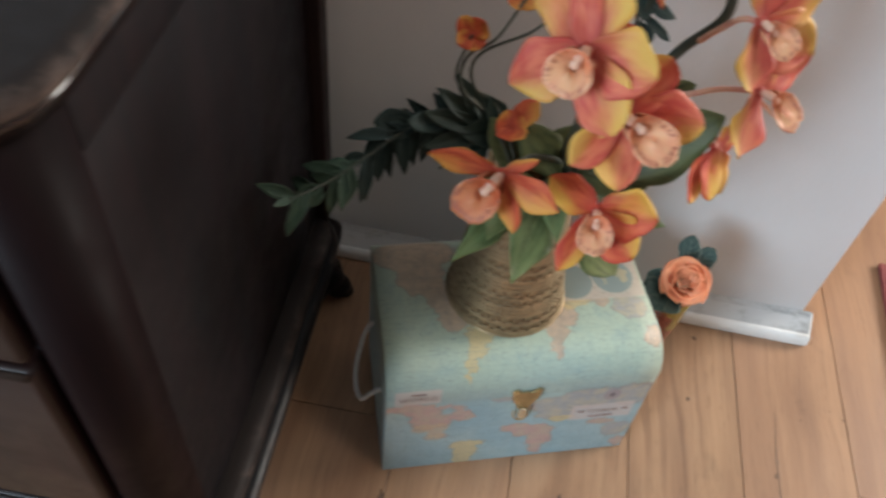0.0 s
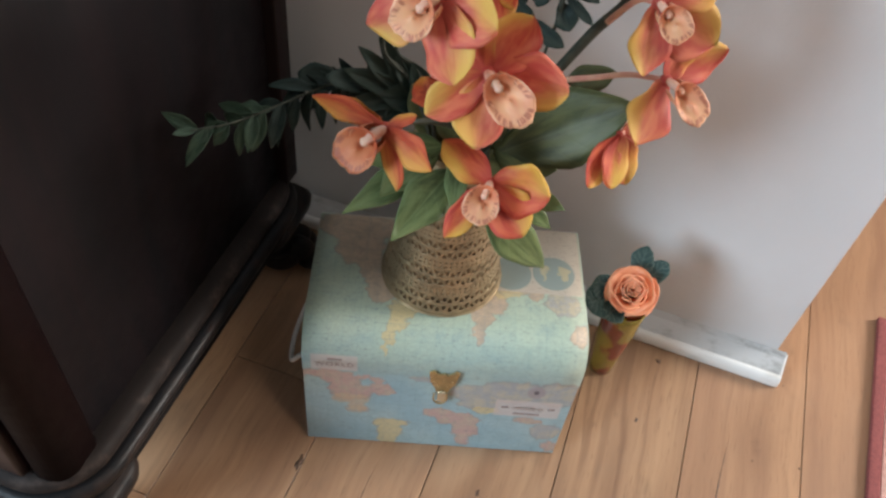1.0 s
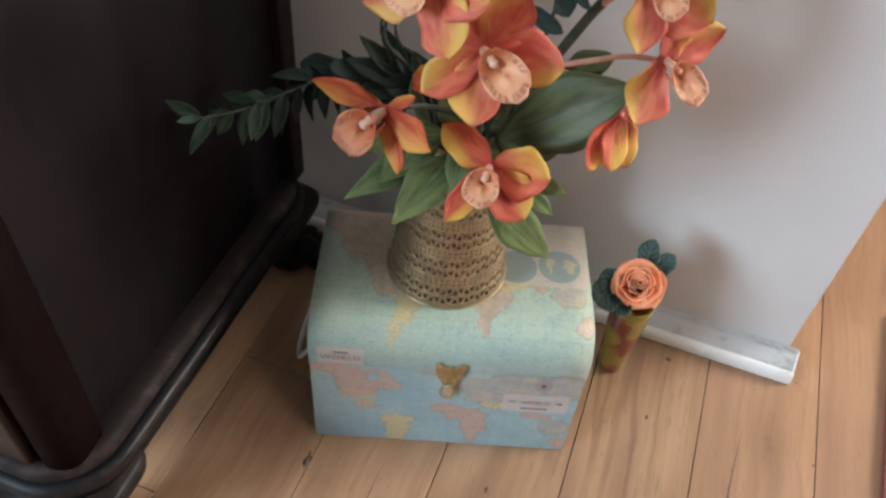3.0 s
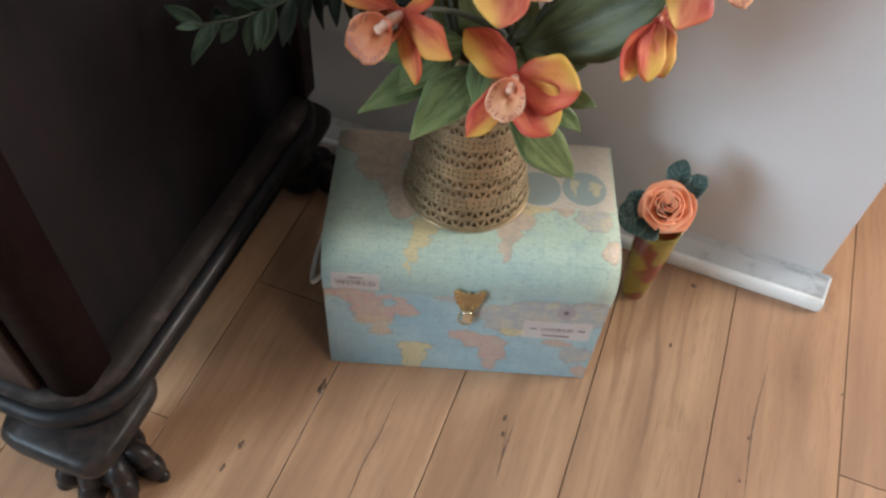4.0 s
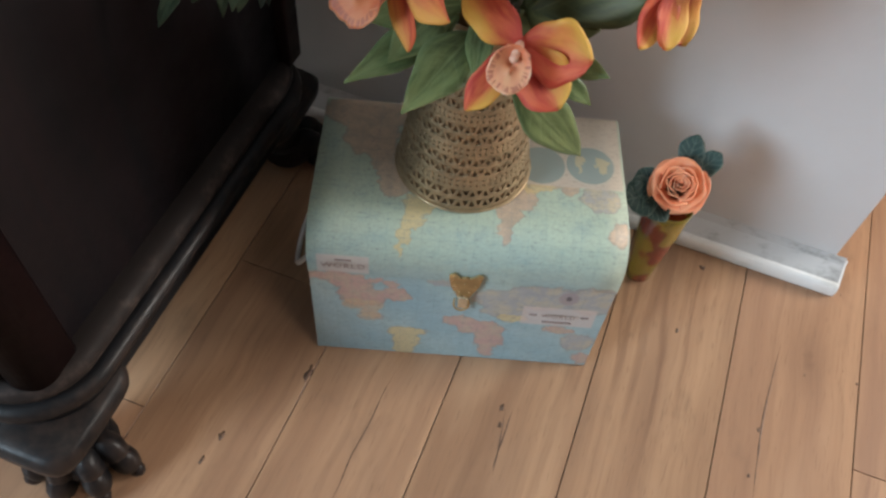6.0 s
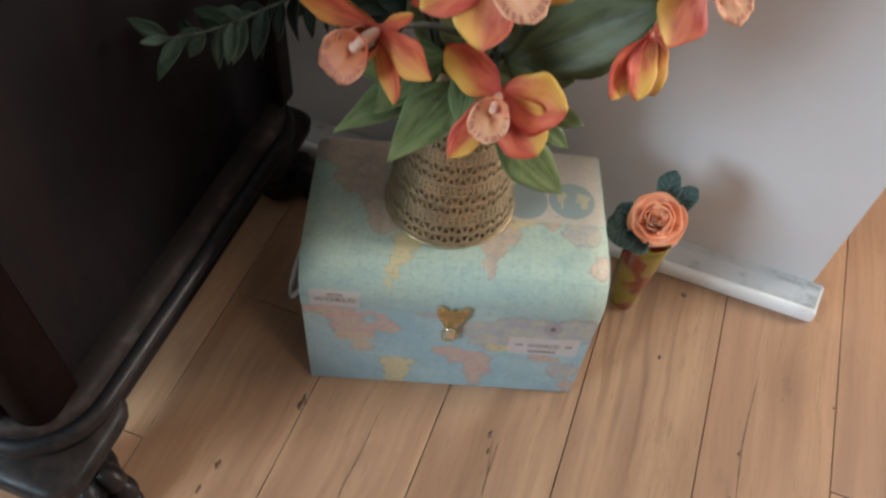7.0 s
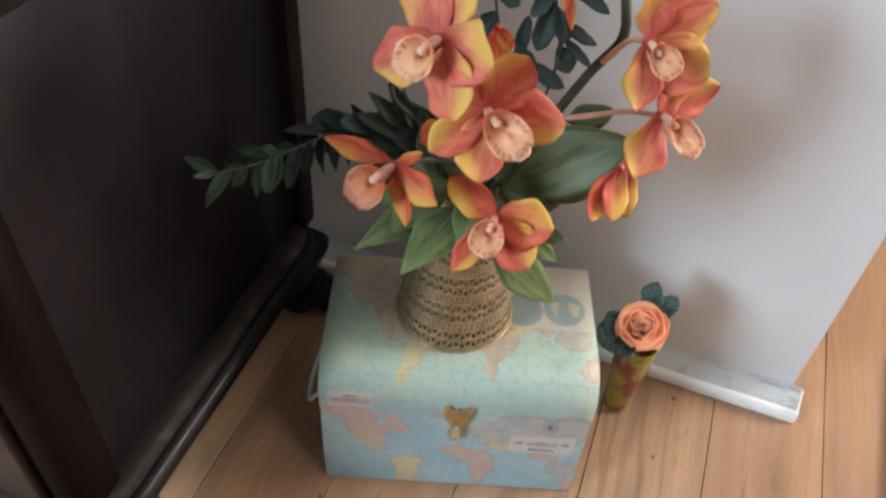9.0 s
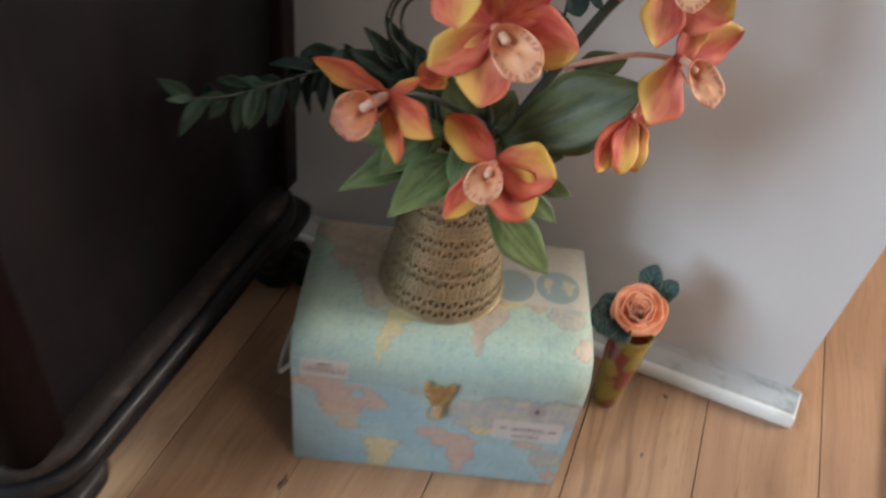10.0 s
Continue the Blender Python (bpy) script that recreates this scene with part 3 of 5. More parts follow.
def slab(name, x0, y0, z0, x1, y1, z1, material, bevel=0.0, turn=None, label="", parent=None):
    bm = box_bm(x0, y0, z0, x1, y1, z1, bevel)
    if turn is not None:
        bmesh.ops.transform(bm, matrix=turn, verts=bm.verts)
    ob = link(name, bm, material, parent, smooth=bool(bevel))
    return tagged(ob, label, "", "", "structure") if parent is None else ob


# the partition behind the box ends in a free corner
slab("wall_partition", -2.2, 0.341, 0, 0.528, 0.463, 2.5, M_WALL, 0.003, TURN_WALL, "off-white painted plaster partition with faint scuffs")


def skirt_bm(x0, x1, outline):
    """Extrudes a (y, z) outline along the wall."""
    bm = bmesh.new()
    ends = [[bm.verts.new((x, y, z)) for y, z in outline] for x in (x0, x1)]
    n = len(outline)
    for k in range(n):
        bm.faces.new((ends[0][k], ends[0][(k + 1) % n], ends[1][(k + 1) % n], ends[1][k]))
    bm.faces.new(ends[0][::-1])
    bm.faces.new(ends[1])
    bmesh.ops.transform(bm, matrix=TURN_WALL, verts=bm.verts)
    return bm


tagged(link("baseboard_top", skirt_bm(-2.2, 0.5397, [(0.3150, 0.0005), (0.3150, 0.0205), (0.3340, 0.0330), (0.3408, 0.0400), (0.3408, 0.0005)]), M_SKIRT, None, False), "grey dusty sloping top of the skirting", "skirting", "", "structure")
tagged(link("baseboard_strip", skirt_bm(-2.2, 0.5397, [(0.3095, 0.0005), (0.3076, 0.0040), (0.3070, 0.0095), (0.3074, 0.0150), (0.3090, 0.0190), (0.3115, 0.0214), (0.3146, 0.0222), (0.3146, 0.0005)]), M_WHITE, None, False), "low white painted strip at the floor", "skirting", "", "structure")
tagged(link("baseboard_end", skirt_bm(0.5398, 0.5425, [(0.3105, 0.0005), (0.3088, 0.0040), (0.3082, 0.0095), (0.3086, 0.0145), (0.3110, 0.0188), (0.3150, 0.0200), (0.3330, 0.0310), (0.3400, 0.0372), (0.3400, 0.0005)]), M_WHITE, None, False), "white painted end of the skirting", "skirting", "", "structure")

# outer walls, ceiling and the two window openings, added out of view
X0, X1, Y0, Y1, H = -2.2, 2.6, -2.5, 2.4, 2.5
slab("wall_north", X0, Y1, 0, X1, Y1 + 0.12, H, M_ROOM)
slab("ceiling", X0 - 0.12, Y0 - 0.12, H, X1 + 0.12, Y1 + 0.12, H + 0.1, M_CEIL)
for nm, a in (("wall_south_low", (X0, Y0 - 0.12, 0, X1, Y0, 0.85)), ("wall_south_high", (X0, Y0 - 0.12, 2.05, X1, Y0, H)),
              ("wall_south_left", (X0, Y0 - 0.12, 0.85, -2.1, Y0, 2.05)), ("wall_south_right", (-1.0, Y0 - 0.12, 0.85, X1, Y0, 2.05)),
              ("wall_east_low", (X1, Y0, 0, X1 + 0.12, Y1, 0.6)), ("wall_east_high", (X1, Y0, 1.8, X1 + 0.12, Y1, H)),
              ("wall_east_left", (X1, Y0, 0.6, X1 + 0.12, 0.80, 1.8)), ("wall_east_right", (X1, 1.80, 0.6, X1 + 0.12, Y1, 1.8)),
              ("wall_west", (X0 - 0.12, Y0, 0, X0, Y1, H))):
    slab(nm, *a, M_ROOM)

# ---- rug beyond the corner ----
rug = thing("rug", pose(0.664, 0.508, 0.0005, 0, 0, -1.4), "rose-pink rug with a maroon border on the wooden floor", "rug")
part("field", box_bm(0.016, -1.6, 0, 1.4, -0.016, 0.007, 0.002), M_RUG, rug)
for a in ((0, -1.6, 0, 0.0155, 0, 0.0085), (0.016, -0.0155, 0, 1.4, 0, 0.0085)):
    part("border", box_bm(*a, 0.002), M_RUG_EDGE, rug, "maroon border")
for a in ((0.033, -1.6, 0.0065, 0.046, -0.034, 0.0082), (0.047, -0.046, 0.0065, 1.4, -0.034, 0.0082)):
    part("stripe", box_bm(*a, 0.0015), M_RUG_CREAM, rug, "cream stripe inside the border")


# ---- cabinet ----
def paw_foot(cab, x, y, sx, sy, reach=0.0):
    """A carved paw foot under a corner of the plinth: a knee, an ankle and a paw with four toes."""
    bm = bmesh.new()
    d = Vector((sx, sy, 0)).normalized()
    o = Vector((x, y, 0))
    # squarish knee that narrows to a round ankle
    rings = []
    o += d * reach
    for z, half, sq, out in ((0.149, 0.052, 0.36, 0.006), (0.140, 0.056, 0.34, 0.009), (0.128, 0.055, 0.36, 0.010), (0.116, 0.050, 0.42, 0.009), (0.104, 0.042, 0.5, 0.006), (0.092, 0.034, 0.6, 0.003), (0.078, 0.029, 0.75, 0.001), (0.060, 0.028, 0.9, 0.002), (0.042, 0.030, 1.0, 0.005)):
        ring = []
        out += reach * max(0.0, (0.104 - z) / 0.062)
        for k in range(32):
            a = 2 * math.pi * k / 32
            cx, cy = math.cos(a), math.sin(a)
            ring.append(bm.verts.new((x + d.x * out + half * math.copysign(abs(cx) ** sq, cx), y + d.y * out + half * math.copysign(abs(cy) ** sq, cy), z)))
        rings.append(ring)
    for lo, hi in zip(rings, rings[1:]):
        for k in range(32):
            bm.faces.new((lo[k], hi[k], hi[(k + 1) % 32], lo[(k + 1) % 32]))
    bm.faces.new(rings[0])
    bm.faces.new(rings[-1][::-1])
    foot = part("foot", bm, M_BLACK, cab, "carved black paw foot with worn highlights")
    perp = Vector((-d.y, d.x, 0))
    ball = ball_bm(o + d * 0.008 + Vector((0, 0, 0.034)), (0.036, 0.036, 0.034), None, None, 20, 14)
    part("paw", ball, M_BLACK, foot)
    for a in (-1.05, -0.36, 0.36, 1.05):
        q = d * math.cos(a) + perp * math.sin(a)
        turn = Matrix.Rotation(math.atan2(q.y, q.x), 4, "Z")
        bm = ball_bm(o + q * 0.030 + Vector((0, 0, 0.040)), (0.024, 0.0145, 0.024), None, turn)
        ball_bm(o + q * 0.044 + Vector((0, 0, 0.024)), (0.018, 0.0135, 0.022), bm, turn)
        ball_bm(o + q * 0.055 + Vector((0, 0, 0.011)), (0.010, 0.008, 0.011), bm, turn @ Matrix.Rotation(radians(24), 4, "Y"), 10, 8)
        part("toe", bm, M_BLACK, foot)


CW, CD = 0.66, 0.441     # body width and depth
cab = thing("cabinet", pose(-0.112, -0.222, 0, 0, 0, 2.3), "dark mahogany cabinet with red corner posts on black paw feet", "cabinet")
R = 0.045
part("carcass", moulding_bm(-CW, 0.004, -0.003, CD, 0.03, [(-0.006, 0.20), (-0.002, 0.205), (-0.002, 0.685), (-0.006, 0.69)]), M_PANEL, cab, "near-black stained side panel")
# plinth: stepped moulding with rounded corners
part("plinth", moulding_bm(-CW, 0, 0, CD - 0.010, R, [(0.004, 0.139), (0.0115, 0.1395), (0.0130, 0.1415), (0.0118, 0.1440), (0.0118, 0.152), (0.0132, 0.160), (0.0165, 0.1665), (0.0215, 0.1710), (0.0250, 0.1765), (0.0255, 0.1825), (0.0225, 0.1880), (0.0165, 0.1905), (0.004, 0.191)], 12), M_BLACK, cab, "stepped black moulding with rubbed edges")
part("plinth_bead", moulding_bm(-CW, 0, 0, CD - 0.010, R, [(0.004, 0.1915), (0.0125, 0.1922), (0.0160, 0.1950), (0.0172, 0.1990), (0.0168, 0.2030), (0.0135, 0.2085), (0.0090, 0.2115), (0.001, 0.2125)], 12), M_RIDGE, cab, "rubbed brown bead along the moulding")
bm = bmesh.new()
drop = [(-0.640, 0.139), (-0.640, 0.098), (-0.600, 0.094), (-0.560, 0.100), (-0.500, 0.108), (-0.33, 0.112), (-0.160, 0.108), (-0.105, 0.100), (-0.070, 0.094), (-0.030, 0.098), (-0.030, 0.139)]
fr, bk = [bm.verts.new((x, 0.004 - 0.10 * (0.139 - z), z)) for x, z in drop], [bm.verts.new((x, 0.024, z)) for x, z in drop]
bm.faces.new(fr)
bm.faces.new(bk[::-1])
for k in range(len(drop)):
    bm.faces.new((fr[k], fr[(k + 1) % len(drop)], bk[(k + 1) % len(drop)], bk[k]))
part("apron", bm, M_BLACK, cab, "shaped black apron under the front moulding", False)
part("top", moulding_bm(-CW, -0.004, 0.0, CD, 0.045, [(0.002, 0.688), (0.007, 0.692), (0.010, 0.700), (0.012, 0.7045), (0.004, 0.7050), (0.004, 0.716), (0.002, 0.7175)], 12), M_TOP, cab, "polished top with a rounded corner")
# the rim's catch of light is put into this lighter brown
part("top_bead", moulding_bm(-CW, -0.004, 0.0, CD, 0.045, [(0.0045, 0.7052), (0.0125, 0.7055), (0.0150, 0.7090), (0.0148, 0.7130), (0.0125, 0.7165), (0.0085, 0.7185), (0.0045, 0.7186)], 12), M_RIDGE, cab, "bead round the top, its caught light painted in brown")
# red corner post at the front and the narrow stile at the back
bm = bmesh.new()
arc = [(-0.024, -0.003), (-0.020, -0.0035)] + [(-0.020 + 0.025 * math.sin(radians(a)), 0.0215 - 0.025 * math.cos(radians(a))) for a in range(10, 91, 10)] + [(0.005, 0.041), (0.0015, 0.045), (-0.02, 0.045), (-0.024, 0.02)]
lo, hi = [bm.verts.new((x, y, 0.205)) for x, y in arc], [bm.verts.new((x, y, 0.690)) for x, y in arc]
for k in range(len(arc)):
    bm.faces.new((lo[k], lo[(k + 1) % len(arc)], hi[(k + 1) % len(arc)], hi[k]))
bm.faces.new(lo[::-1])
bm.faces.new(hi)
part("corner_post", bm, M_POST, cab, "reddish mahogany corner post")
part("back_stile", box_bm(-0.02, CD - 0.027, 0.206, 0.0085, CD - 0.001, 0.688, 0.002), M_STILE, cab)
part("side_rail", box_bm(-0.02, 0.0455, 0.655, 0.002, CD - 0.032, 0.688, 0.002), M_PANEL, cab)
# front: three wide drawers, each a little proud with a rounded edge
for z0, z1 in ((0.214, 0.350), (0.358, 0.540), (0.548, 0.680)):
    drawer = part("drawer", box_bm(-0.634, -0.010, z0, -0.031, 0.012, z1, 0.005, 3), M_DRAWER, cab, "wide mahogany drawer front")
    part("bead", tube_bm([(-0.630, -0.010, z1 - 0.004), (-0.33, -0.010, z1 - 0.004), (-0.035, -0.010, z1 - 0.004)], 0.0028, None, 10), M_BLACK, drawer, "thin black bead")
part("muntin", box_bm(-0.652, 0.006, 0.208, -0.626, 0.03, 0.688, 0.002), M_POST, cab)
for foot_at in ((-0.038, 0.024, 0.5, -1), (-0.044, CD - 0.026, 0.25, 0.97, 0.034), (-CW + 0.03, 0.03, -0.6, -1), (-CW + 0.03, CD - 0.03, -1, 0.2)):
    paw_foot(cab, *foot_at)

# ---- map box ----
BW, BD, BH, BR, SEAM = 0.30, 0.178, 0.215, 0.040, 0.1535
BOX = pose(0, 0, 0, 0, 0, 20)
mapbox = thing("storage_box", BOX, "closed cardboard storage box printed with a pastel world map", "box")


def paper_bm(profile, w, x0=0.0):
    """Extrudes a side profile of (y, z, v) across the box; v is the distance along the printed paper, None off the print."""
    bm = bmesh.new()
    uvl = bm.loops.layers.uv.new("UVMap")
    n = 12
    rows = [[bm.verts.new((x0 + w * k / n, y, z)) for k in range(n + 1)] for y, z, v in profile]
    for i in range(len(profile)):
        a, b, pa, pb = rows[i], rows[(i + 1) % len(profile)], profile[i], profile[(i + 1) % len(profile)]
        for k in range(n):
            f = bm.faces.new((a[k], a[k + 1], b[k + 1], b[k]))
            for lp, (u, v) in zip(f.loops, ((k, pa[2]), (k + 1, pa[2]), (k + 1, pb[2]), (k, pb[2]))):
                lp[uvl].uv = (w * u / n, v) if pa[2] is not None and pb[2] is not None else (OCEAN_UV + w * u / n, lp.vert.co.z)
    for col, rev in ((0, True), (n, False)):
        vs = [r[col] for r in rows]
        f = bm.faces.new(vs[::-1] if rev else vs)
        for lp in f.loops:
            lp[uvl].uv = (OCEAN_UV + lp.vert.co.y, lp.vert.co.z)
    return bm


body_profile = [(0.002, 0.0005, 0.0), (0, 0.002, 0.002), (0, SEAM - 0.0001, SEAM), (0.003, SEAM, None), (BD - 0.003, SEAM, None), (BD, SEAM - 0.002, None), (BD, 0.002, None), (BD - 0.002, 0.0005, None)]
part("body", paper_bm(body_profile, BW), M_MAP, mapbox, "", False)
lid_profile = [(-0.0002, SEAM + 0.0002, SEAM), (-0.0004, SEAM + 0.0010, SEAM + 0.001), (-0.0004, BH - BR, BH - BR)]
for k in range(1, 13):
    a = math.pi / 2 * k / 12
    lid_profile.append((BR - (BR + 0.0004) * math.cos(a), BH - BR + BR * math.sin(a), BH - BR + BR * a))
flat = BH - BR + BR * math.pi / 2
lid_profile += [(BD - 0.006, BH, flat + BD - BR - 0.006), (BD, BH - 0.004, flat + BD - BR), (BD, SEAM + 0.0002, None)]
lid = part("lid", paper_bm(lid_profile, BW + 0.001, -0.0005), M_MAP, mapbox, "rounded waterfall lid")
for p in lid.data.polygons:
    p.use_smooth = abs(p.normal.x) < 0.5 and p.normal.z > -0.5 and p.normal.y < 0.5

# the latch: a lobed brass plate, a hasp tongue and its keeper
bm = bmesh.new()
outline = [(-0.0155, 0.0), (-0.0165, 0.006), (-0.012, 0.0085), (-0.0075, 0.0045), (-0.004, 0.0025), (0, 0.0045), (0.004, 0.0025), (0.0075, 0.0045), (0.012, 0.0085), (0.0165, 0.006), (0.0155, 0.0), (0.0135, -0.009), (0.0085, -0.018), (0.006, -0.024), (0.0, -0.027), (-0.006, -0.024), (-0.0085, -0.018), (-0.0135, -0.009)]
fr, bk = [bm.verts.new((x, -0.0042, z)) for x, z in outline], [bm.verts.new((x, -0.0018, z)) for x, z in outline]
bm.faces.new(fr)
bm.faces.new(bk[::-1])
for k in range(len(outline)):
    bm.faces.new((fr[k], fr[(k + 1) % len(outline)], bk[(k + 1) % len(outline)], bk[k]))
bmesh.ops.transform(bm, matrix=pose(0.152, 0, 0.1615) @ Matrix.Diagonal((1, 1, 1.22, 1)), verts=bm.verts)
latch = part("latch", bm, M_GOLD, mapbox, "small lobed brass latch", False)
part("tongue", box_bm(0.1470, -0.0080, 0.117, 0.1570, -0.0043, 0.136, 0.0016), M_TONGUE, latch, "brass tongue with its white reflection in the colour")
part("keeper", tube_bm([(0.144, -0.001, 0.124), (0.144, -0.005, 0.116), (0.151, -0.007, 0.1125), (0.158, -0.005, 0.116), (0.158, -0.001, 0.124)], 0.0011), M_GOLD, latch)
for x, z in ((-0.012, 0.004), (0.012, 0.004), (-0.010, -0.007), (0.010, -0.007), (0.0, -0.004), (-0.005, -0.016), (0.005, -0.016)):
    part("pin", ball_bm((0.152 + x, -0.0045, 0.1615 + z * 1.22), (0.0013, 0.0009, 0.0013), None, None, 8, 6), M_GOLD, latch)
# cord handle on the end panel
part("cord_handle", tube_bm([(0.004, 0.135, 0.115), (-0.004, 0.135, 0.115), (-0.014, 0.120, 0.108), (-0.024, 0.095, 0.088), (-0.026, 0.070, 0.082), (-0.022, 0.048, 0.094), (-0.012, 0.043, 0.112), (-0.004, 0.045, 0.115), (0.004, 0.045, 0.115)], 0.0028, None, 10), M_CORD, mapbox, "white twisted cord handle")


def lettering(words, x, z, size, parent):
    cu = bpy.data.curves.new("lettering", "FONT")
    cu.body, cu.size, cu.align_x, cu.align_y, cu.extrude = words, size, "CENTER", "CENTER", 0.0001
    cu.space_character = 1.15
    tmp = bpy.data.objects.new("tmp", cu)
    me = bpy.data.meshes.new_from_object(tmp)
    bpy.data.objects.remove(tmp)
    me.transform(pose(x, -0.0022, z, 90, 0, 0))
    me.materials.append(M_INK)
    ob = new("lettering", me)
    ob.parent = parent
    return ob


lettering("WORLD", 0.034, 0.1690, 0.0105, mapbox)
lettering("WORLD", 0.252, 0.1045, 0.0088, mapbox)
for x, z, w in ((0.034, 0.1772, 0.016), (0.226, 0.1045, 0.008), (0.279, 0.1045, 0.008), (0.252, 0.0920, 0.03)):
    part("printed_line", box_bm(x - w / 2, -0.0021, z - 0.0003, x + w / 2, 0.0003, z + 0.0003), M_INK, mapbox, "", False)

# ---- pierced vase ----
VX, VY, VZ = 0.098, 0.144, BH + 0.0005
VR0, VR1, VH = 0.0655, 0.042, 0.192
vase = thing("vase", pose(VX, VY, VZ), "tapered antique-brass vase pierced with rows of triangles", "vase")


def vase_r(z):
    return VR0 + (VR1 - VR0) * (z / VH) - 0.003 * math.sin(math.pi * z / VH)


def pierced_bm(n=32):
    """Bands of triangles set point up and point down in turn, with rows of small square holes between them."""
    bm = bmesh.new()
    rows, z = [(0.0, 0.006, "solid")], 0.006
    for h, kind in ((0.0108, "truss"), (0.0010, "solid"), (0.0108, "truss"), (0.0022, "solid"), (0.0036, "dots"), (0.0018, "solid"), (0.0036, "dots"), (0.0022, "solid")) * 5:
        if z + h > VH - 0.010:
            break
        rows.append((z, z + h, kind))
        z += h
    rows.append((z, VH, "solid"))
    cache = {}

    def at(u, zz):
        key = (round(u * 1000) % (n * 1000), round(zz * 1e6))
        if key not in cache:
            a = 2 * math.pi * u / n
            cache[key] = bm.verts.new((vase_r(zz) * math.cos(a), vase_r(zz) * math.sin(a), zz))
        return cache[key]

    for z0, z1, kind in rows:
        for i in range(n):
            q = lambda u, v: at(i + u, z0 + (z1 - z0) * v)
            if kind == "truss":
                lo, hi = (q(0, 0), q(0.5, 0), q(1, 0)), (q(0, 1), q(0.5, 1), q(1, 1))
                f, g, t = q(0.25, 0.16), q(0.75, 0.16), q(0.5, 0.80)
                d, e, j, k, h, m = q(0, 0.20), q(1, 0.20), q(0, 0.84), q(1, 0.84), q(0.25, 0.84), q(0.75, 0.84)
                for face in ((lo[0], lo[1], f, d), (lo[1], g, f), (lo[1], lo[2], e, g), (d, f, t, h), (e, m, t, g), (j, h, hi[1], hi[0]), (h, t, hi[1]), (t, m, hi[1]), (m, k, hi[2], hi[1])):
                    bm.faces.new(face)
                continue
            for u in (0, 0.5):
                c = (q(u, 0), q(u + 0.5, 0), q(u + 0.5, 1), q(u, 1))
                if kind == "solid":
                    bm.faces.new(c)
                else:
                    d = (q(u + 0.17, 0.2), q(u + 0.33, 0.2), q(u + 0.33, 0.8), q(u + 0.17, 0.8))
                    for k in range(4):
                        bm.faces.new((c[k], c[(k + 1) % 4], d[(k + 1) % 4], d[k]))
    return bm


shell = part("shell", pierced_bm(), M_BRASS, vase, "pierced brass shell", True)
sol = shell.modifiers.new("thickness", "SOLIDIFY")
sol.thickness, sol.offset = 0.0009, 0
part("lining", lathe_bm([(0.001, 0.004), (VR0 - 0.003, 0.004), (vase_r(0.05) - 0.0028, 0.05), (vase_r(0.1) - 0.0028, 0.1), (vase_r(0.15) - 0.0028, 0.15), (VR1 - 0.0035, VH - 0.003), (VR1 - 0.007, VH - 0.004), (VR1 - 0.010, 0.15), (VR0 - 0.014, 0.01), (0.001, 0.008)]), M_LINER, vase, "brown inner lining")
tr = [(VR1 + 0.0018 * math.cos(a), VH + 0.0018 * math.sin(a)) for a in (2 * math.pi * k / 8 for k in range(9))]
part("rim", lathe_bm(tr, 40), M_BRASS, vase)
tr = [(VR0 + 0.0012 * math.cos(a), 0.0014 + 0.0014 * math.sin(a)) for a in (2 * math.pi * k / 8 for k in range(9))]
part("foot_ring", lathe_bm(tr, 46), M_BRASS, vase)

# ---- flowers ----


def lip_bm(c, d, q, n, length, width, seed):
    """A shallow rounded bowl that hangs from the throat, its thin rim turned out and frilled."""
    rng = random.Random(seed)
    ph = rng.uniform(0, 6.28)
    bm = bmesh.new()
    uvl = bm.loops.layers.uv.new("UVMap")
    nr, na = 8, 40
    uvs, sheets = {}, []
    for sgn in (0.0, -0.0011):
        rings = []
        for i in range(nr + 1):
            r = max(i / nr, 0.02)
            ring = []
            for k in range(na):
                a = 2 * math.pi * k / na
                front = 0.5 + 0.5 * math.cos(a)
                rim = r ** 6 * (0.016 * math.sin(13 * a + ph) + 0.022 * math.sin(5 * a + 2 * ph)) * front
                along = length * (0.42 + 0.48 * r * math.cos(a) * (1 + rim))
                across = width * 0.50 * r * math.sin(a) * (0.82 + 0.18 * front) * (1 + rim)
                deep = width * (0.34 * r * r * (1 - 0.35 * front) - 0.10 * r ** 5 * front - 0.06) + width * rim * 1.2
                v = bm.verts.new(c + d * along + q * across + n * (deep + 0.008 + 0.012 * front + sgn))
                uvs[v] = (0.45 + r * math.cos(a) / 1.82, r * math.sin(a))
                ring.append(v)
            rings.append(ring)
        sheets.append(rings)
    for rings in sheets:
        for x, y in zip(rings, rings[1:]):
            for k in range(na):
                bm.faces.new((x[k], x[(k + 1) % na], y[(k + 1) % na], y[k]))
        bm.faces.new(rings[0])
    for k in range(na):
        bm.faces.new((sheets[0][-1][k], sheets[0][-1][(k + 1) % na], sheets[1][-1][(k + 1) % na], sheets[1][-1][k]))
    for f in bm.faces:
        for lp in f.loops:
            lp[uvl].uv = uvs[lp.vert]
    return bm


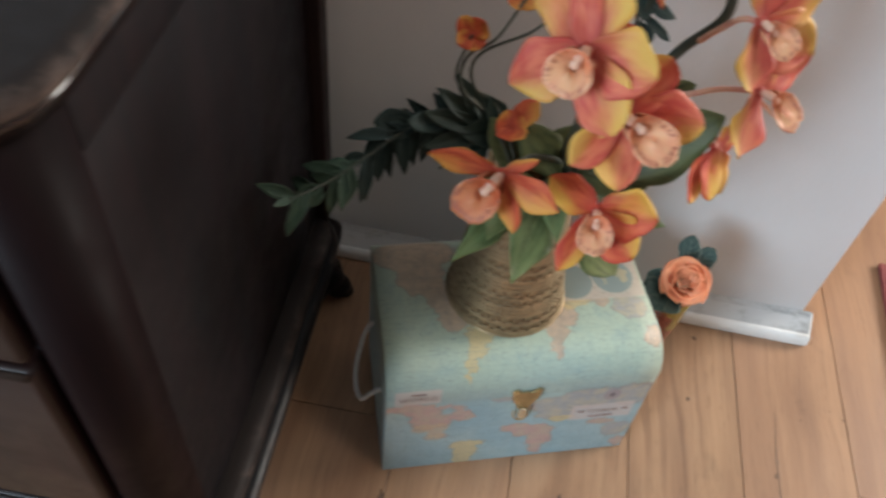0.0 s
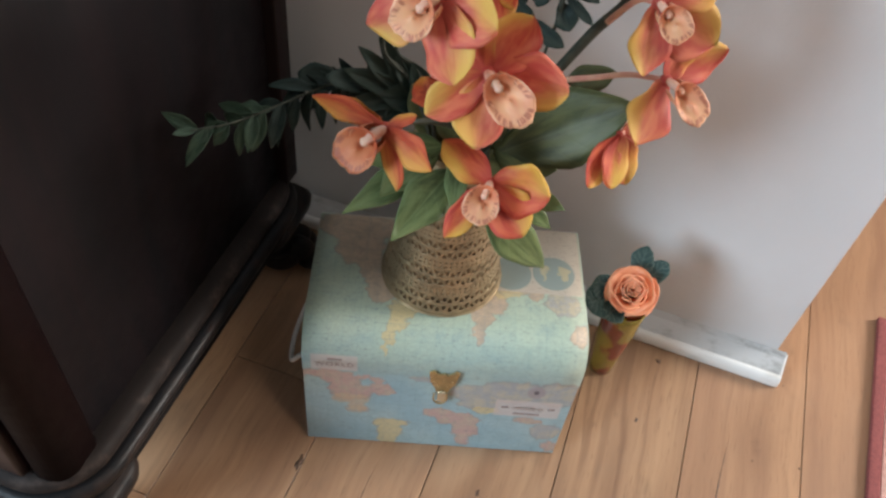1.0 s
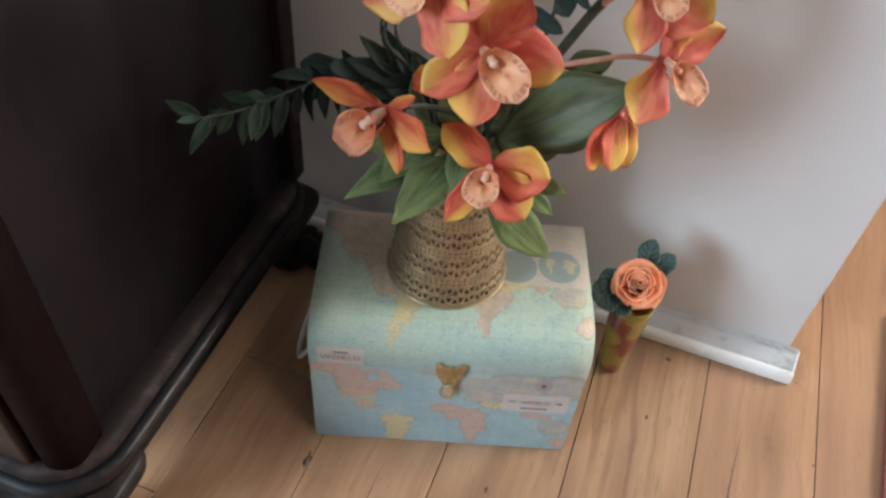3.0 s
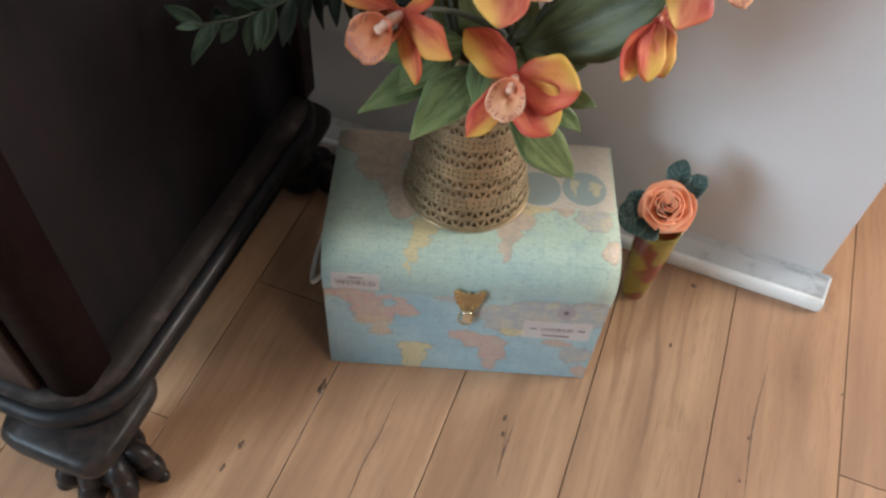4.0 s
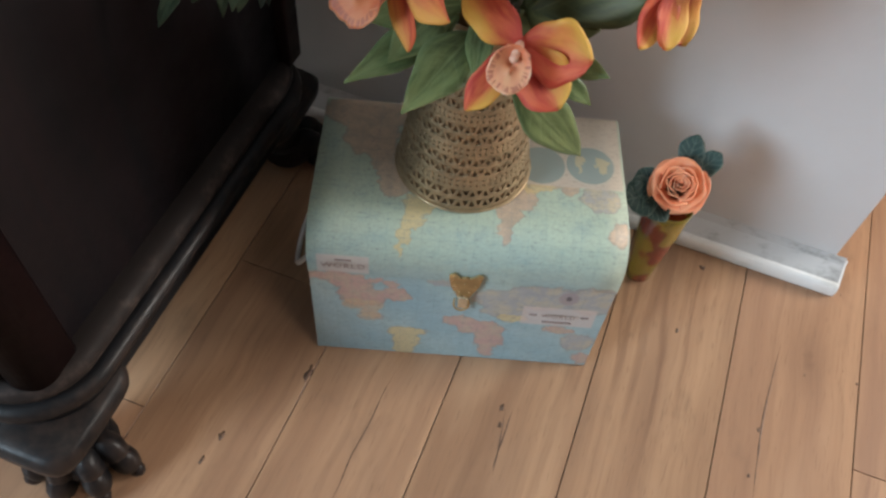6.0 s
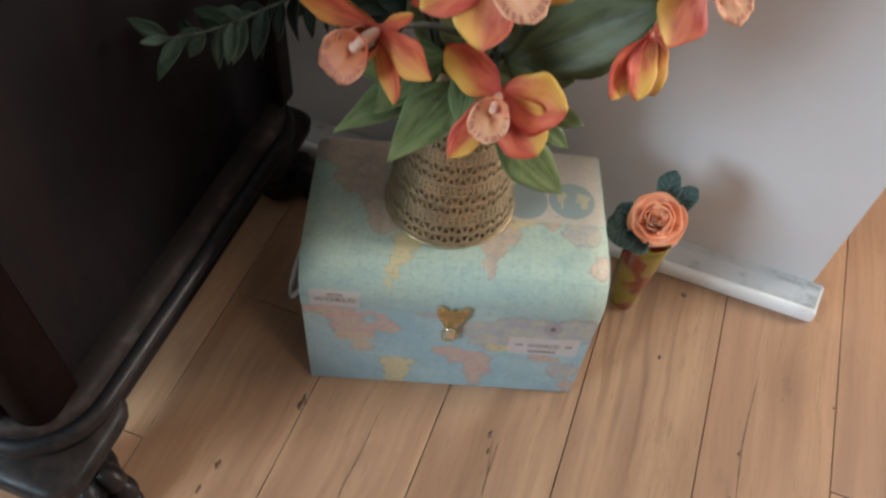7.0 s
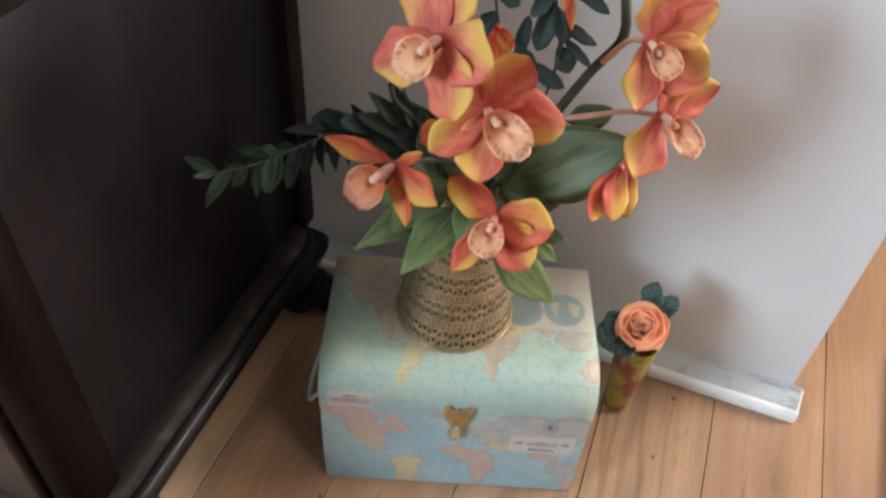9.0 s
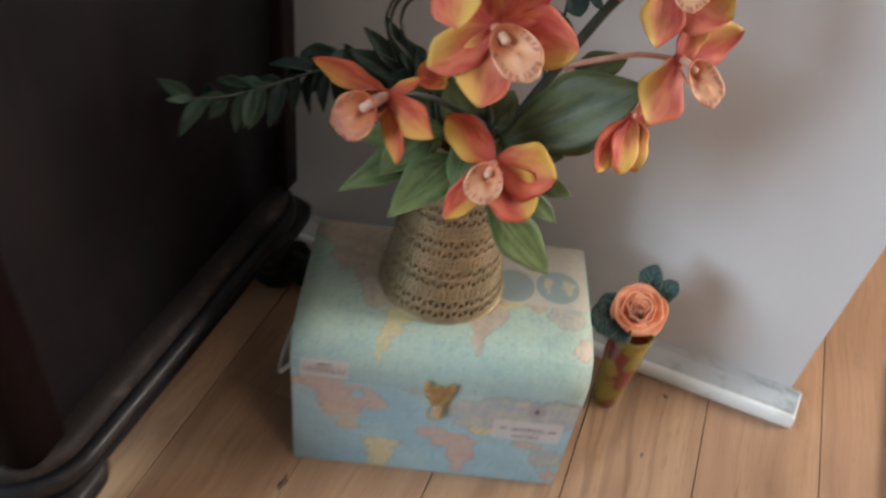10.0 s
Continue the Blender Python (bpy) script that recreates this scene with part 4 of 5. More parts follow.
def orchid(parent, key, c, normal, up, petals, lip, material, bend=0.12, silk=None):
    """One bloom: a small heart that carries its petals and its lip."""
    c, n, up = Vector(c), Vector(normal).normalized(), Vector(up).normalized()
    right = up.cross(n)
    seed = sum(map(ord, key)) * 17
    silk = silk or M_LIP
    heart = part("bloom", ball_bm(c - n * 0.003, (0.005, 0.005, 0.005) if lip[2] > 0.02 else (0.003, 0.003, 0.003), None, None, 10, 8), material, parent)
    for k, (ang, length, width, tilt) in enumerate(petals):
        d = right * math.cos(radians(ang)) + up * math.sin(radians(ang))
        tip = c + d * length + n * length * math.tan(radians(tilt)) * 0.6
        bm = blade_bm(c - n * 0.002 - d * 0.002, tip, width * 1.12, n, bend * (0.6 + 0.25 * ((seed + 3 * k) % 4)), -0.05, 0.07, 0.66, 0.55, 0.0009, 16, 11, seed + k, 0.17)
        part("petal", bm, material, heart)
    ang, length, width = lip
    if width > 0.02:
        d = right * math.cos(radians(ang)) + up * math.sin(radians(ang))
        q = d.cross(n)
        lipo = part("lip", lip_bm(c, d, q, n, length, width, seed), silk, heart, "pale frilled lip with brown dashes")
        for sg in (-1, 1):
            root = c + n * 0.003 + q * (sg * width * 0.20) + d * length * 0.06
            tip = c + d * length * 0.42 + q * (sg * width * 0.36) + n * width * 0.40
            part("side_lobe", blade_bm(root, tip, width * 0.40, n * 0.5 - q * (sg * 1.0), 0.20, 0.20, 0.04, 0.55, 0.55, 0.0011, 10, 7, seed + sg), silk, lipo)
        axis = (n + d * 0.55).normalized()
        turn = axis.to_track_quat("Z", "Y").to_matrix().to_4x4()
        hood = ball_bm(c + axis * width * 0.24 - d * width * 0.04, (width * 0.12, width * 0.12, width * 0.30), None, turn, 14, 10)
        ball_bm(c + axis * width * 0.47 + d * width * 0.02, (width * 0.105, width * 0.105, width * 0.10), hood, turn, 12, 8)
        part("column", hood, M_COLUMN, heart, "pale peach column")
    return heart


FLOWERS = [
    ("A", (0.153, 0.056, 0.449), (0.148, -0.836, 0.528), (-0.278, 0.478, 0.834), [(135, 0.052, 0.028, 8), (-11, 0.05, 0.041, 4), (-57, 0.051, 0.038, -6), (-130, 0.057, 0.022, 8)], (-112, 0.034, 0.032)),
    ("B", (0.071, 0.025, 0.498), (-0.174, -0.948, 0.267), (-0.394, 0.316, 0.863), [(140, 0.056, 0.018, 25), (148, 0.045, 0.014, -20), (-36, 0.052, 0.024, 8), (17, 0.035, 0.009, -10), (-92, 0.050, 0.018, -20)], (-149, 0.042, 0.038)),
    ("C", (0.109, 0.013, 0.629), (-0.205, -0.897, 0.392), (-0.303, 0.439, 0.846), [(105, 0.057, 0.038, -5), (68, 0.054, 0.036, -8), (-162, 0.052, 0.036, 6), (-26, 0.047, 0.04, 6), (-76, 0.055, 0.035, 4)], (-129, 0.031, 0.033)),
    ("D", (0.146, 0.022, 0.578), (0.367, -0.836, 0.407), (-0.182, 0.365, 0.913), [(56, 0.047, 0.035, 6), (-10, 0.055, 0.037, 2), (-98, 0.051, 0.035, 4), (-147, 0.050, 0.028, 8), (125, 0.044, 0.030, -6)], (-47, 0.042, 0.033)),
    ("E", (0.235, 0.130, 0.599), (0.475, -0.814, 0.335), (-0.109, 0.323, 0.94), [(-95, 0.051, 0.029, 10), (89, 0.043, 0.027, 0), (37, 0.055, 0.04, 0), (-29, 0.056, 0.044, -6)], (-54, 0.028, 0.026)),
    ("F", (0.259, 0.138, 0.535), (0.666, -0.658, 0.352), (-0.056, 0.426, 0.903), [(-112, 0.055, 0.04, 6), (35, 0.055, 0.03, 0), (84, 0.03, 0.024, 12), (-110, 0.049, 0.016, -25)], (-42, 0.042, 0.028)),
    ("G", (0.239, 0.120, 0.486), (0.614, -0.714, 0.335), (-0.057, 0.383, 0.922), [(-118, 0.050, 0.026, 2), (-94, 0.044, 0.024, 12), (-72, 0.044, 0.028, 0), (23, 0.028, 0.02, -15)], (-47, 0.021, 0.015)),
    ("H", (0.024, 0.152, 0.527), (0.082, -0.816, 0.572), (-0.19, 0.55, 0.813), [(126, 0.018, 0.016, 15), (38, 0.016, 0.019, 10), (-151, 0.015, 0.016, 10), (-59, 0.014, 0.019, 5)], (-83, 0.004, 0.015)),
    ("I", (0.071, 0.121, 0.466), (0.013, -0.76, 0.649), (-0.205, 0.634, 0.746), [(160, 0.014, 0.022, 10), (41, 0.012, 0.022, 5), (-92, 0.014, 0.025, 8), (40, 0.031, 0.02, 0)], (-45, 0.003, 0.015)),
    ("J", (0.062, 0.185, 0.555), (0.025, -0.852, 0.523), (-0.207, 0.508, 0.836), [(-150, 0.019, 0.02, 10), (-46, 0.017, 0.02, 10), (98, 0.016, 0.02, 0)], (-90, 0.002, 0.015)),
    ("K", (0.132, 0.071, 0.615), (0.24, -0.838, 0.489), (-0.247, 0.435, 0.866), [(-85, 0.028, 0.019, 6), (-59, 0.02, 0.011, 0)], (-90, 0.005, 0.004)),
    ("L", (0.154, 0.186, 0.605), (0.174, -0.884, 0.435), (-0.261, 0.384, 0.886), [(-86, 0.04, 0.008, 6), (-97, 0.024, 0.007, 0)], (-90, 0.006, 0.005)),
]
BLOOM = {row[0]: row[1:] for row in FLOWERS}


def spray(label, category="flower"):
    return thing("orchid_spray", pose(0, 0, 0), label, category, "sprays in the vase")


def stalk(parent, name, pts, r0, r1, material, root=True, label=""):
    pts = ([(VX + (pts[0][0] - VX) * 0.15, VY + (pts[0][1] - VY) * 0.15, VZ + 0.010), (VX + (pts[0][0] - VX) * 0.5, VY + (pts[0][1] - VY) * 0.5, VZ + 0.1)] if root else []) + list(pts)
    return part(name, tube_bm(pts, r0, r1, 10), material, parent, label)


sp = spray("tall spray of coral and yellow silk orchids in the brass vase")
stalk(sp, "stem", [(0.122, 0.139, 0.416), (0.121, 0.115, 0.467), (0.127, 0.068, 0.538), (0.144, 0.028, 0.573)], 0.0040, 0.0024, M_STEM)
stalk(sp, "stem", [(0.121, 0.115, 0.467), (0.122, 0.058, 0.562), (0.118, 0.016, 0.622)], 0.0028, 0.0020, M_STEM, False)
orchid(sp, "C", *BLOOM["C"], M_PETAL_PINK)
orchid(sp, "D", *BLOOM["D"], M_PETAL_PINK)

sp = spray("arching spray of pink and yellow orchids on a thick stem")
stalk(sp, "stem", [(0.141, 0.145, 0.425), (0.161, 0.163, 0.476), (0.191, 0.159, 0.544), (0.212, 0.147, 0.588), (0.207, 0.148, 0.624), (0.201, 0.151, 0.656)], 0.0052, 0.0038, M_STEM)
for pts in ([(0.201, 0.15, 0.562), (0.21, 0.142, 0.58), (0.221, 0.135, 0.596), (0.234, 0.132, 0.598)],
            [(0.17, 0.161, 0.488), (0.204, 0.142, 0.516), (0.23, 0.142, 0.528), (0.258, 0.140, 0.534)],
            [(0.171, 0.161, 0.487), (0.213, 0.144, 0.49), (0.235, 0.136, 0.490), (0.239, 0.122, 0.485)]):
    stalk(sp, "pedicel", pts, 0.0026, 0.0022, M_PEDICEL, False, "pinkish flower stalk")
orchid(sp, "E", *BLOOM["E"], M_PETAL_PINK)
orchid(sp, "F", *BLOOM["F"], M_PETAL_PINK)
orchid(sp, "G", *BLOOM["G"], M_PETAL)

sp = spray("low spray of red-orange and yellow silk orchids over the vase mouth")
stalk(sp, "stem", [(0.124, 0.136, 0.412), (0.139, 0.098, 0.426), (0.152, 0.062, 0.444)], 0.0034, 0.0026, M_STEM)
stalk(sp, "stem", [(0.123, 0.137, 0.413), (0.097, 0.099, 0.457), (0.083, 0.053, 0.489), (0.069, 0.028, 0.496)], 0.0030, 0.0022, M_STEM)
orchid(sp, "A", *BLOOM["A"], M_PETAL)
orchid(sp, "B", *BLOOM["B"], M_ORANGE, 0.2, M_LIP_ORANGE)

sp = spray("small half-open orange silk blooms on thin black wires")
stalk(sp, "wire", [(0.078, 0.118, 0.418), (0.047, 0.136, 0.462), (0.026, 0.132, 0.482), (0.02, 0.141, 0.495), (0.025, 0.148, 0.511), (0.045, 0.155, 0.527), (0.063, 0.184, 0.553)], 0.0017, 0.0014, M_STEM)
stalk(sp, "wire", [(0.082, 0.119, 0.419), (0.055, 0.141, 0.467), (0.035, 0.139, 0.482), (0.028, 0.145, 0.499), (0.037, 0.151, 0.515), (0.069, 0.159, 0.533), (0.081, 0.166, 0.542)], 0.0017, 0.0014, M_STEM)
stalk(sp, "wire", [(0.047, 0.136, 0.462), (0.026, 0.132, 0.482), (0.016, 0.14, 0.494), (0.02, 0.148, 0.513), (0.024, 0.152, 0.527)], 0.0014, 0.0012, M_STEM, False)
stalk(sp, "wire", [(0.121, 0.115, 0.467), (0.124, 0.099, 0.548), (0.131, 0.073, 0.614)], 0.0014, 0.0012, M_STEM, False)
stalk(sp, "wire", [(0.156, 0.19, 0.527), (0.159, 0.186, 0.568), (0.154, 0.188, 0.604)], 0.0014, 0.0012, M_STEM, False)
for k in "HIJKL":
    orchid(sp, k, *BLOOM[k], M_PETAL if k == "K" else M_ORANGE, 0.3)

# ---- foliage ----


def leaf_rows(parent, rows, material, normal, bend, cup, seed, fat=0.5, point=0.8):
    for k, (a, b, w) in enumerate(rows):
        part("leaf", blade_bm(a, b, w, normal, bend, cup, 0.04, point, fat, 0.0009, 14, 9, seed + k, 0.16), material, parent)


FACE = (0.18, -0.68, 0.68)
GREEN = [
    ((0.112, 0.087, 0.422), (0.1, -0.01, 0.428), 0.039),
    ((0.096, 0.092, 0.426), (0.051, 0.001, 0.422), 0.03),
    ((0.097, 0.103, 0.43), (0.045, 0.039, 0.445), 0.035),
    ((0.173, 0.089, 0.423), (0.214, 0.075, 0.43), 0.02),
    ((0.145, 0.085, 0.389), (0.217, 0.131, 0.282), 0.039),
    ((0.176, 0.097, 0.401), (0.208, 0.103, 0.373), 0.016),
    ((0.112, 0.107, 0.43), (0.129, 0.039, 0.427), 0.022),
    ((0.084, 0.094, 0.433), (0.073, 0.024, 0.432), 0.036),
]
DARK = [
    ((0.137, 0.123, 0.420), (0.238, 0.129, 0.509), 0.064),
    ((0.132, 0.13, 0.426), (0.195, 0.108, 0.439), 0.047),
    ((0.172, 0.161, 0.479), (0.217, 0.172, 0.506), 0.026),
    ((0.124, 0.124, 0.414), (0.082, 0.127, 0.464), 0.04),
    ((0.116, 0.131, 0.409), (0.135, 0.15, 0.457), 0.045),
    ((0.09, 0.123, 0.409), (0.054, 0.129, 0.463), 0.032),
]
fol = thing("leaf_cluster", pose(0, 0, 0), "fresh green silk leaves hanging over the vase rim", "leaves", "sprays in the vase")
stalk(fol, "stem", [(0.108, 0.118, 0.405), (0.110, 0.096, 0.430)], 0.003, 0.002, M_STEM)
leaf_rows(fol, GREEN, M_GREEN, FACE, -0.16, -0.12, 10, 0.44, 1.0)
fol = thing("leaf_cluster", pose(0, 0, 0), "broad dark green silk leaves behind the orchids", "leaves", "sprays in the vase")
stalk(fol, "stem", [(0.125, 0.125, 0.405), (0.135, 0.115, 0.440)], 0.003, 0.002, M_STEM)
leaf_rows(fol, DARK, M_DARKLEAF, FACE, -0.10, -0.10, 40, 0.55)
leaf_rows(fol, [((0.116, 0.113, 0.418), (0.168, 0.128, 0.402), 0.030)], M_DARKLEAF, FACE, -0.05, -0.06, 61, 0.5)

SPRIG = [(0.108, 0.147, 0.398), (0.063, 0.144, 0.436), (0.021, 0.131, 0.45), (-0.013, 0.11, 0.453), (-0.037, 0.073, 0.451), (-0.064, 0.03, 0.449), (-0.086, -0.003, 0.455)]
fol = thing("leaf_sprig", pose(0, 0, 0), "long drooping sprig with narrow blue-green leaves reaching past the vase", "leaves", "sprays in the vase")
stalk(fol, "stem", SPRIG, 0.0016, 0.0008, M_STEM)
line = smooth_path(SPRIG, 6)
rng = random.Random(5)
for i in range(11, len(line) - 1):
    d = (line[i + 1] - line[i - 1]).normalized()
    s = i / len(line)
    for sg in (-1, 1):
        if rng.random() < 0.30:
            continue
        view = Vector(FACE)
        side = d.cross(view).normalized() * sg
        length = (0.040 - 0.008 * s) * rng.uniform(0.60, 1.2)
        tip = line[i] + (d * rng.uniform(0.5, 1.0) + side * rng.uniform(0.2, 0.85) + view * rng.uniform(-0.5, 0.2) + Vector((0, 0, -0.25))).normalized() * length
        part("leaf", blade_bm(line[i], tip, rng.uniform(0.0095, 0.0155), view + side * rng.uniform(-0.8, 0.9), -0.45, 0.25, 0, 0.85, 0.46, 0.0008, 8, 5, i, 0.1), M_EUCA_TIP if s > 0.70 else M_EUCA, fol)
for base, tip, wide in (((-0.006, 0.112, 0.453), (-0.043, 0.098, 0.462), 0.026), ((0.018, 0.128, 0.450), (-0.012, 0.096, 0.470), 0.020)):
    part("leaf", blade_bm(base, tip, wide, FACE, -0.15, 0.10, 0.03, 0.6, 0.55, 0.0009, 10, 7, 3, 0.12), M_EUCA, fol, "rounded dark leaf")
part("leaf", blade_bm(line[-2], line[-1] + (line[-1] - line[-3]).normalized() * 0.016, 0.007, FACE, 0.1, 0.2, 0, 0.8, 0.5, 0.0008, 8, 5, 1), M_EUCA_TIP, fol)

TUFT = [
    ((0.048, 0.131, 0.444), (0.003, 0.093, 0.448), 0.019),
    ((0.047, 0.132, 0.446), (-0.002, 0.106, 0.475), 0.02),
    ((0.046, 0.133, 0.448), (0.006, 0.121, 0.49), 0.018),
    ((0.049, 0.134, 0.448), (0.019, 0.134, 0.498), 0.017),
    ((0.053, 0.133, 0.444), (0.018, 0.091, 0.429), 0.018),
    ((0.048, 0.129, 0.441), (0.042, 0.1, 0.427), 0.019),
    ((0.059, 0.139, 0.448), (0.034, 0.134, 0.481), 0.023),
    ((0.065, 0.138, 0.444), (0.049, 0.138, 0.478), 0.021),
    ((0.07, 0.141, 0.437), (0.029, 0.114, 0.455), 0.027),
    ((0.076, 0.14, 0.433), (0.058, 0.138, 0.465), 0.03),
]
fol = thing("leaf_sprig", pose(0, 0, 0), "dark tuft of pointed leaves low on the sprig side", "leaves", "sprays in the vase")
stalk(fol, "stem", [(0.088, 0.140, 0.405), (0.062, 0.136, 0.437)], 0.0022, 0.0016, M_STEM)
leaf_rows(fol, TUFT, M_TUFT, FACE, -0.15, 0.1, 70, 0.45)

BACK = [
    ((0.119, 0.181, 0.525), (0.169, 0.177, 0.512), 0.016),
    ((0.122, 0.18, 0.523), (0.125, 0.188, 0.564), 0.013),
    ((0.107, 0.179, 0.547), (0.144, 0.178, 0.521), 0.012),
    ((0.103, 0.18, 0.551), (0.095, 0.156, 0.534), 0.02),
    ((0.098, 0.181, 0.566), (0.091, 0.164, 0.551), 0.018),
    ((0.093, 0.184, 0.584), (0.117, 0.185, 0.574), 0.015),
    ((0.154, 0.193, 0.542), (0.17, 0.184, 0.523), 0.02),
    ((0.153, 0.193, 0.552), (0.187, 0.187, 0.533), 0.009),
    ((0.152, 0.195, 0.557), (0.187, 0.197, 0.549), 0.01),
    ((0.149, 0.195, 0.567), (0.183, 0.188, 0.555), 0.009),
    ((0.145, 0.196, 0.581), (0.139, 0.177, 0.54), 0.02),
    ((0.146, 0.194, 0.577), (0.163, 0.183, 0.552), 0.018),
    ((0.143, 0.203, 0.597), (0.192, 0.193, 0.583), 0.013),
    ((0.144, 0.2, 0.589), (0.128, 0.184, 0.567), 0.015),
]
fol = thing("leaf_sprig", pose(0, 0, 0), "tall dark grey-green sprig with oval leaves against the wall", "leaves", "sprays in the vase")
stalk(fol, "stem", [(0.151, 0.16, 0.417), (0.149, 0.184, 0.474), (0.122, 0.18, 0.523), (0.103, 0.18, 0.551), (0.092, 0.186, 0.588)], 0.0020, 0.0012, M_STEM)
stalk(fol, "stem", [(0.149, 0.184, 0.474), (0.156, 0.19, 0.527), (0.152, 0.195, 0.557), (0.144, 0.197, 0.585), (0.144, 0.202, 0.618)], 0.0018, 0.0012, M_STEM, False)
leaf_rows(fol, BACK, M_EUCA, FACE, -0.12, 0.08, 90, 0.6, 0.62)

# ---- rose in painted glass ----
GX, GY = 0.306, 0.252
bottle = thing("bud_vase", pose(GX, GY, 0.0005), "slim amber glass bud vase painted with red poppies", "vase")
prof = [(0.001, 0.0), (0.0125, 0.0), (0.0148, 0.003), (0.0152, 0.012), (0.0188, 0.05), (0.0232, 0.09), (0.0255, 0.125), (0.0265, 0.138), (0.0255, 0.139), (0.0235, 0.125), (0.0168, 0.05), (0.0132, 0.012), (0.001, 0.009)]
part("glass", lathe_bm(prof, 36), M_GLASS, bottle, "yellow glass with red flowers")
rose = thing("rose", pose(GX, GY, 0), "coral silk rose with dark teal leaves in the amber bud vase", "flower")
RC = Vector((0.302 - GX, 0.218 - GY, 0.202))
rax = Vector((0.02, -0.55, 0.83)).normalized()
part("stem", tube_bm([(0, 0, 0.012), (0.001, -0.004, 0.1), tuple(RC - rax * 0.02)], 0.0022), M_STEM, rose)
side = rax.cross(Vector((1, 0, 0))).normalized()
side2 = side.cross(rax)
part("calyx", ball_bm(RC - rax * 0.014, (0.010, 0.010, 0.010)), M_STEM, rose)


def rose_petal_bm(a0, span, rad, z0, z1, flare, seed):
    """A cupped strip round the heart of the rose, flaring and rolled at its upper edge."""
    rng = random.Random(seed)
    bm = bmesh.new()
    nu, nv = 12, 7
    layers = []
    for th in (0.0, 0.0009):
        g = []
        for i in range(nu + 1):
            t = i / nu
            a = a0 + span * (t - 0.5)
            edge = math.sin(math.pi * min(max(t, 0.03), 0.97)) ** 0.45
            row = []
            for j in range(nv):
                s = j / (nv - 1)
                r = rad * (0.45 + 0.55 * math.sin(s * math.pi * 0.55)) + flare * s ** 3 - th + 0.0009 * math.sin(a * 5 + seed)
                h = z0 + (z1 * (0.55 + 0.45 * edge) - z0) * s - flare * 0.55 * max(0, s - 0.7) * 3
                row.append(bm.verts.new(RC + (side2 * math.cos(a) + side * math.sin(a)) * r + rax * h))
            g.append(row)
        layers.append(g)
    a, b = layers
    for i in range(nu):
        for j in range(nv - 1):
            bm.faces.new((a[i][j], a[i][j + 1], a[i + 1][j + 1], a[i + 1][j]))
            bm.faces.new((b[i][j], b[i + 1][j], b[i + 1][j + 1], b[i][j + 1]))
    for i in range(nu):
        for j in (0, nv - 1):
            bm.faces.new((a[i][j], a[i + 1][j], b[i + 1][j], b[i][j]))
    for j in range(nv - 1):
        for i in (0, nu):
            bm.faces.new((a[i][j], a[i][j + 1], b[i][j + 1], b[i][j]))
    return bm


def rose_heart_bm():
    """The tightly rolled middle of the rose: one thin strip wound outwards in a spiral round a small bud."""
    bm = ball_bm(RC + rax * 0.004, (0.0045, 0.0045, 0.0045), None, None, 12, 8)
    turns, steps = 2.6, 66
    rows = []
    for k in range(steps + 1):
        t = k / steps
        a = 2 * math.pi * turns * t + 0.6
        r = 0.0008 + 0.0082 * t + 0.0004 * math.sin(5 * a)
        u = side2 * math.cos(a) + side * math.sin(a)
        top = 0.0228 - 0.0035 * t + 0.0012 * math.sin(3 * a)
        rows.append([bm.verts.new(RC + u * rr + rax * h) for rr, h in ((r * 0.55, 0.0), (r * 0.9, top * 0.6), (r + 0.0007, top), (r + 0.0016, top - 0.0004), (r + 0.0002, top * 0.58), (r * 0.55 + 0.0008, 0.0))])
    for x, y in zip(rows, rows[1:]):
        for k in range(5):
            bm.faces.new((x[k], y[k], y[k + 1], x[k + 1]))
    return bm


part("heart", rose_heart_bm(), M_ROSE, rose)
rng = random.Random(8)
for ring, (count, rad, z1, flare, span) in enumerate(((3, 0.0092, 0.0215, 0.0025, 2.1), (4, 0.0118, 0.0212, 0.002, 2.2), (4, 0.0147, 0.0175, 0.005, 2.0), (5, 0.0178, 0.011, 0.008, 1.7), (5, 0.0203, 0.003, 0.009, 1.6))):
    for k in range(count):
        part("petal", rose_petal_bm(2 * math.pi * k / count + ring * 0.7 + rng.uniform(-0.3, 0.3), span, rad * rng.uniform(0.82, 1.14), -0.014, z1, flare, ring * 10 + k), M_ROSE, rose)
for ang, ln, wd in ((88, 0.058, 0.027), (58, 0.056, 0.026), (214, 0.052, 0.042), (190, 0.044, 0.034), (246, 0.042, 0.032)):
    d = side2 * math.cos(radians(ang)) + side * math.sin(radians(ang))
    part("leaf", blade_bm(RC - rax * 0.012 + d * 0.010, RC + d * ln - rax * 0.010, wd, rax, 0.06, 0.12, 0.02, 0.55, 0.62, 0.001, 10, 7, ang), M_TEAL, rose, "dark teal leaf")

# ---- floor of laminate planks ----
slab("floor", X0 - 0.1, Y0 - 0.1, -0.05, X1 + 0.1, Y1 + 0.1, -0.0075, M_SUB)
floor = bpy.data.objects["floor"]
floor["label"] = "warm brown oak laminate planks with dark grain"
PW, PL = 0.1445, 1.25
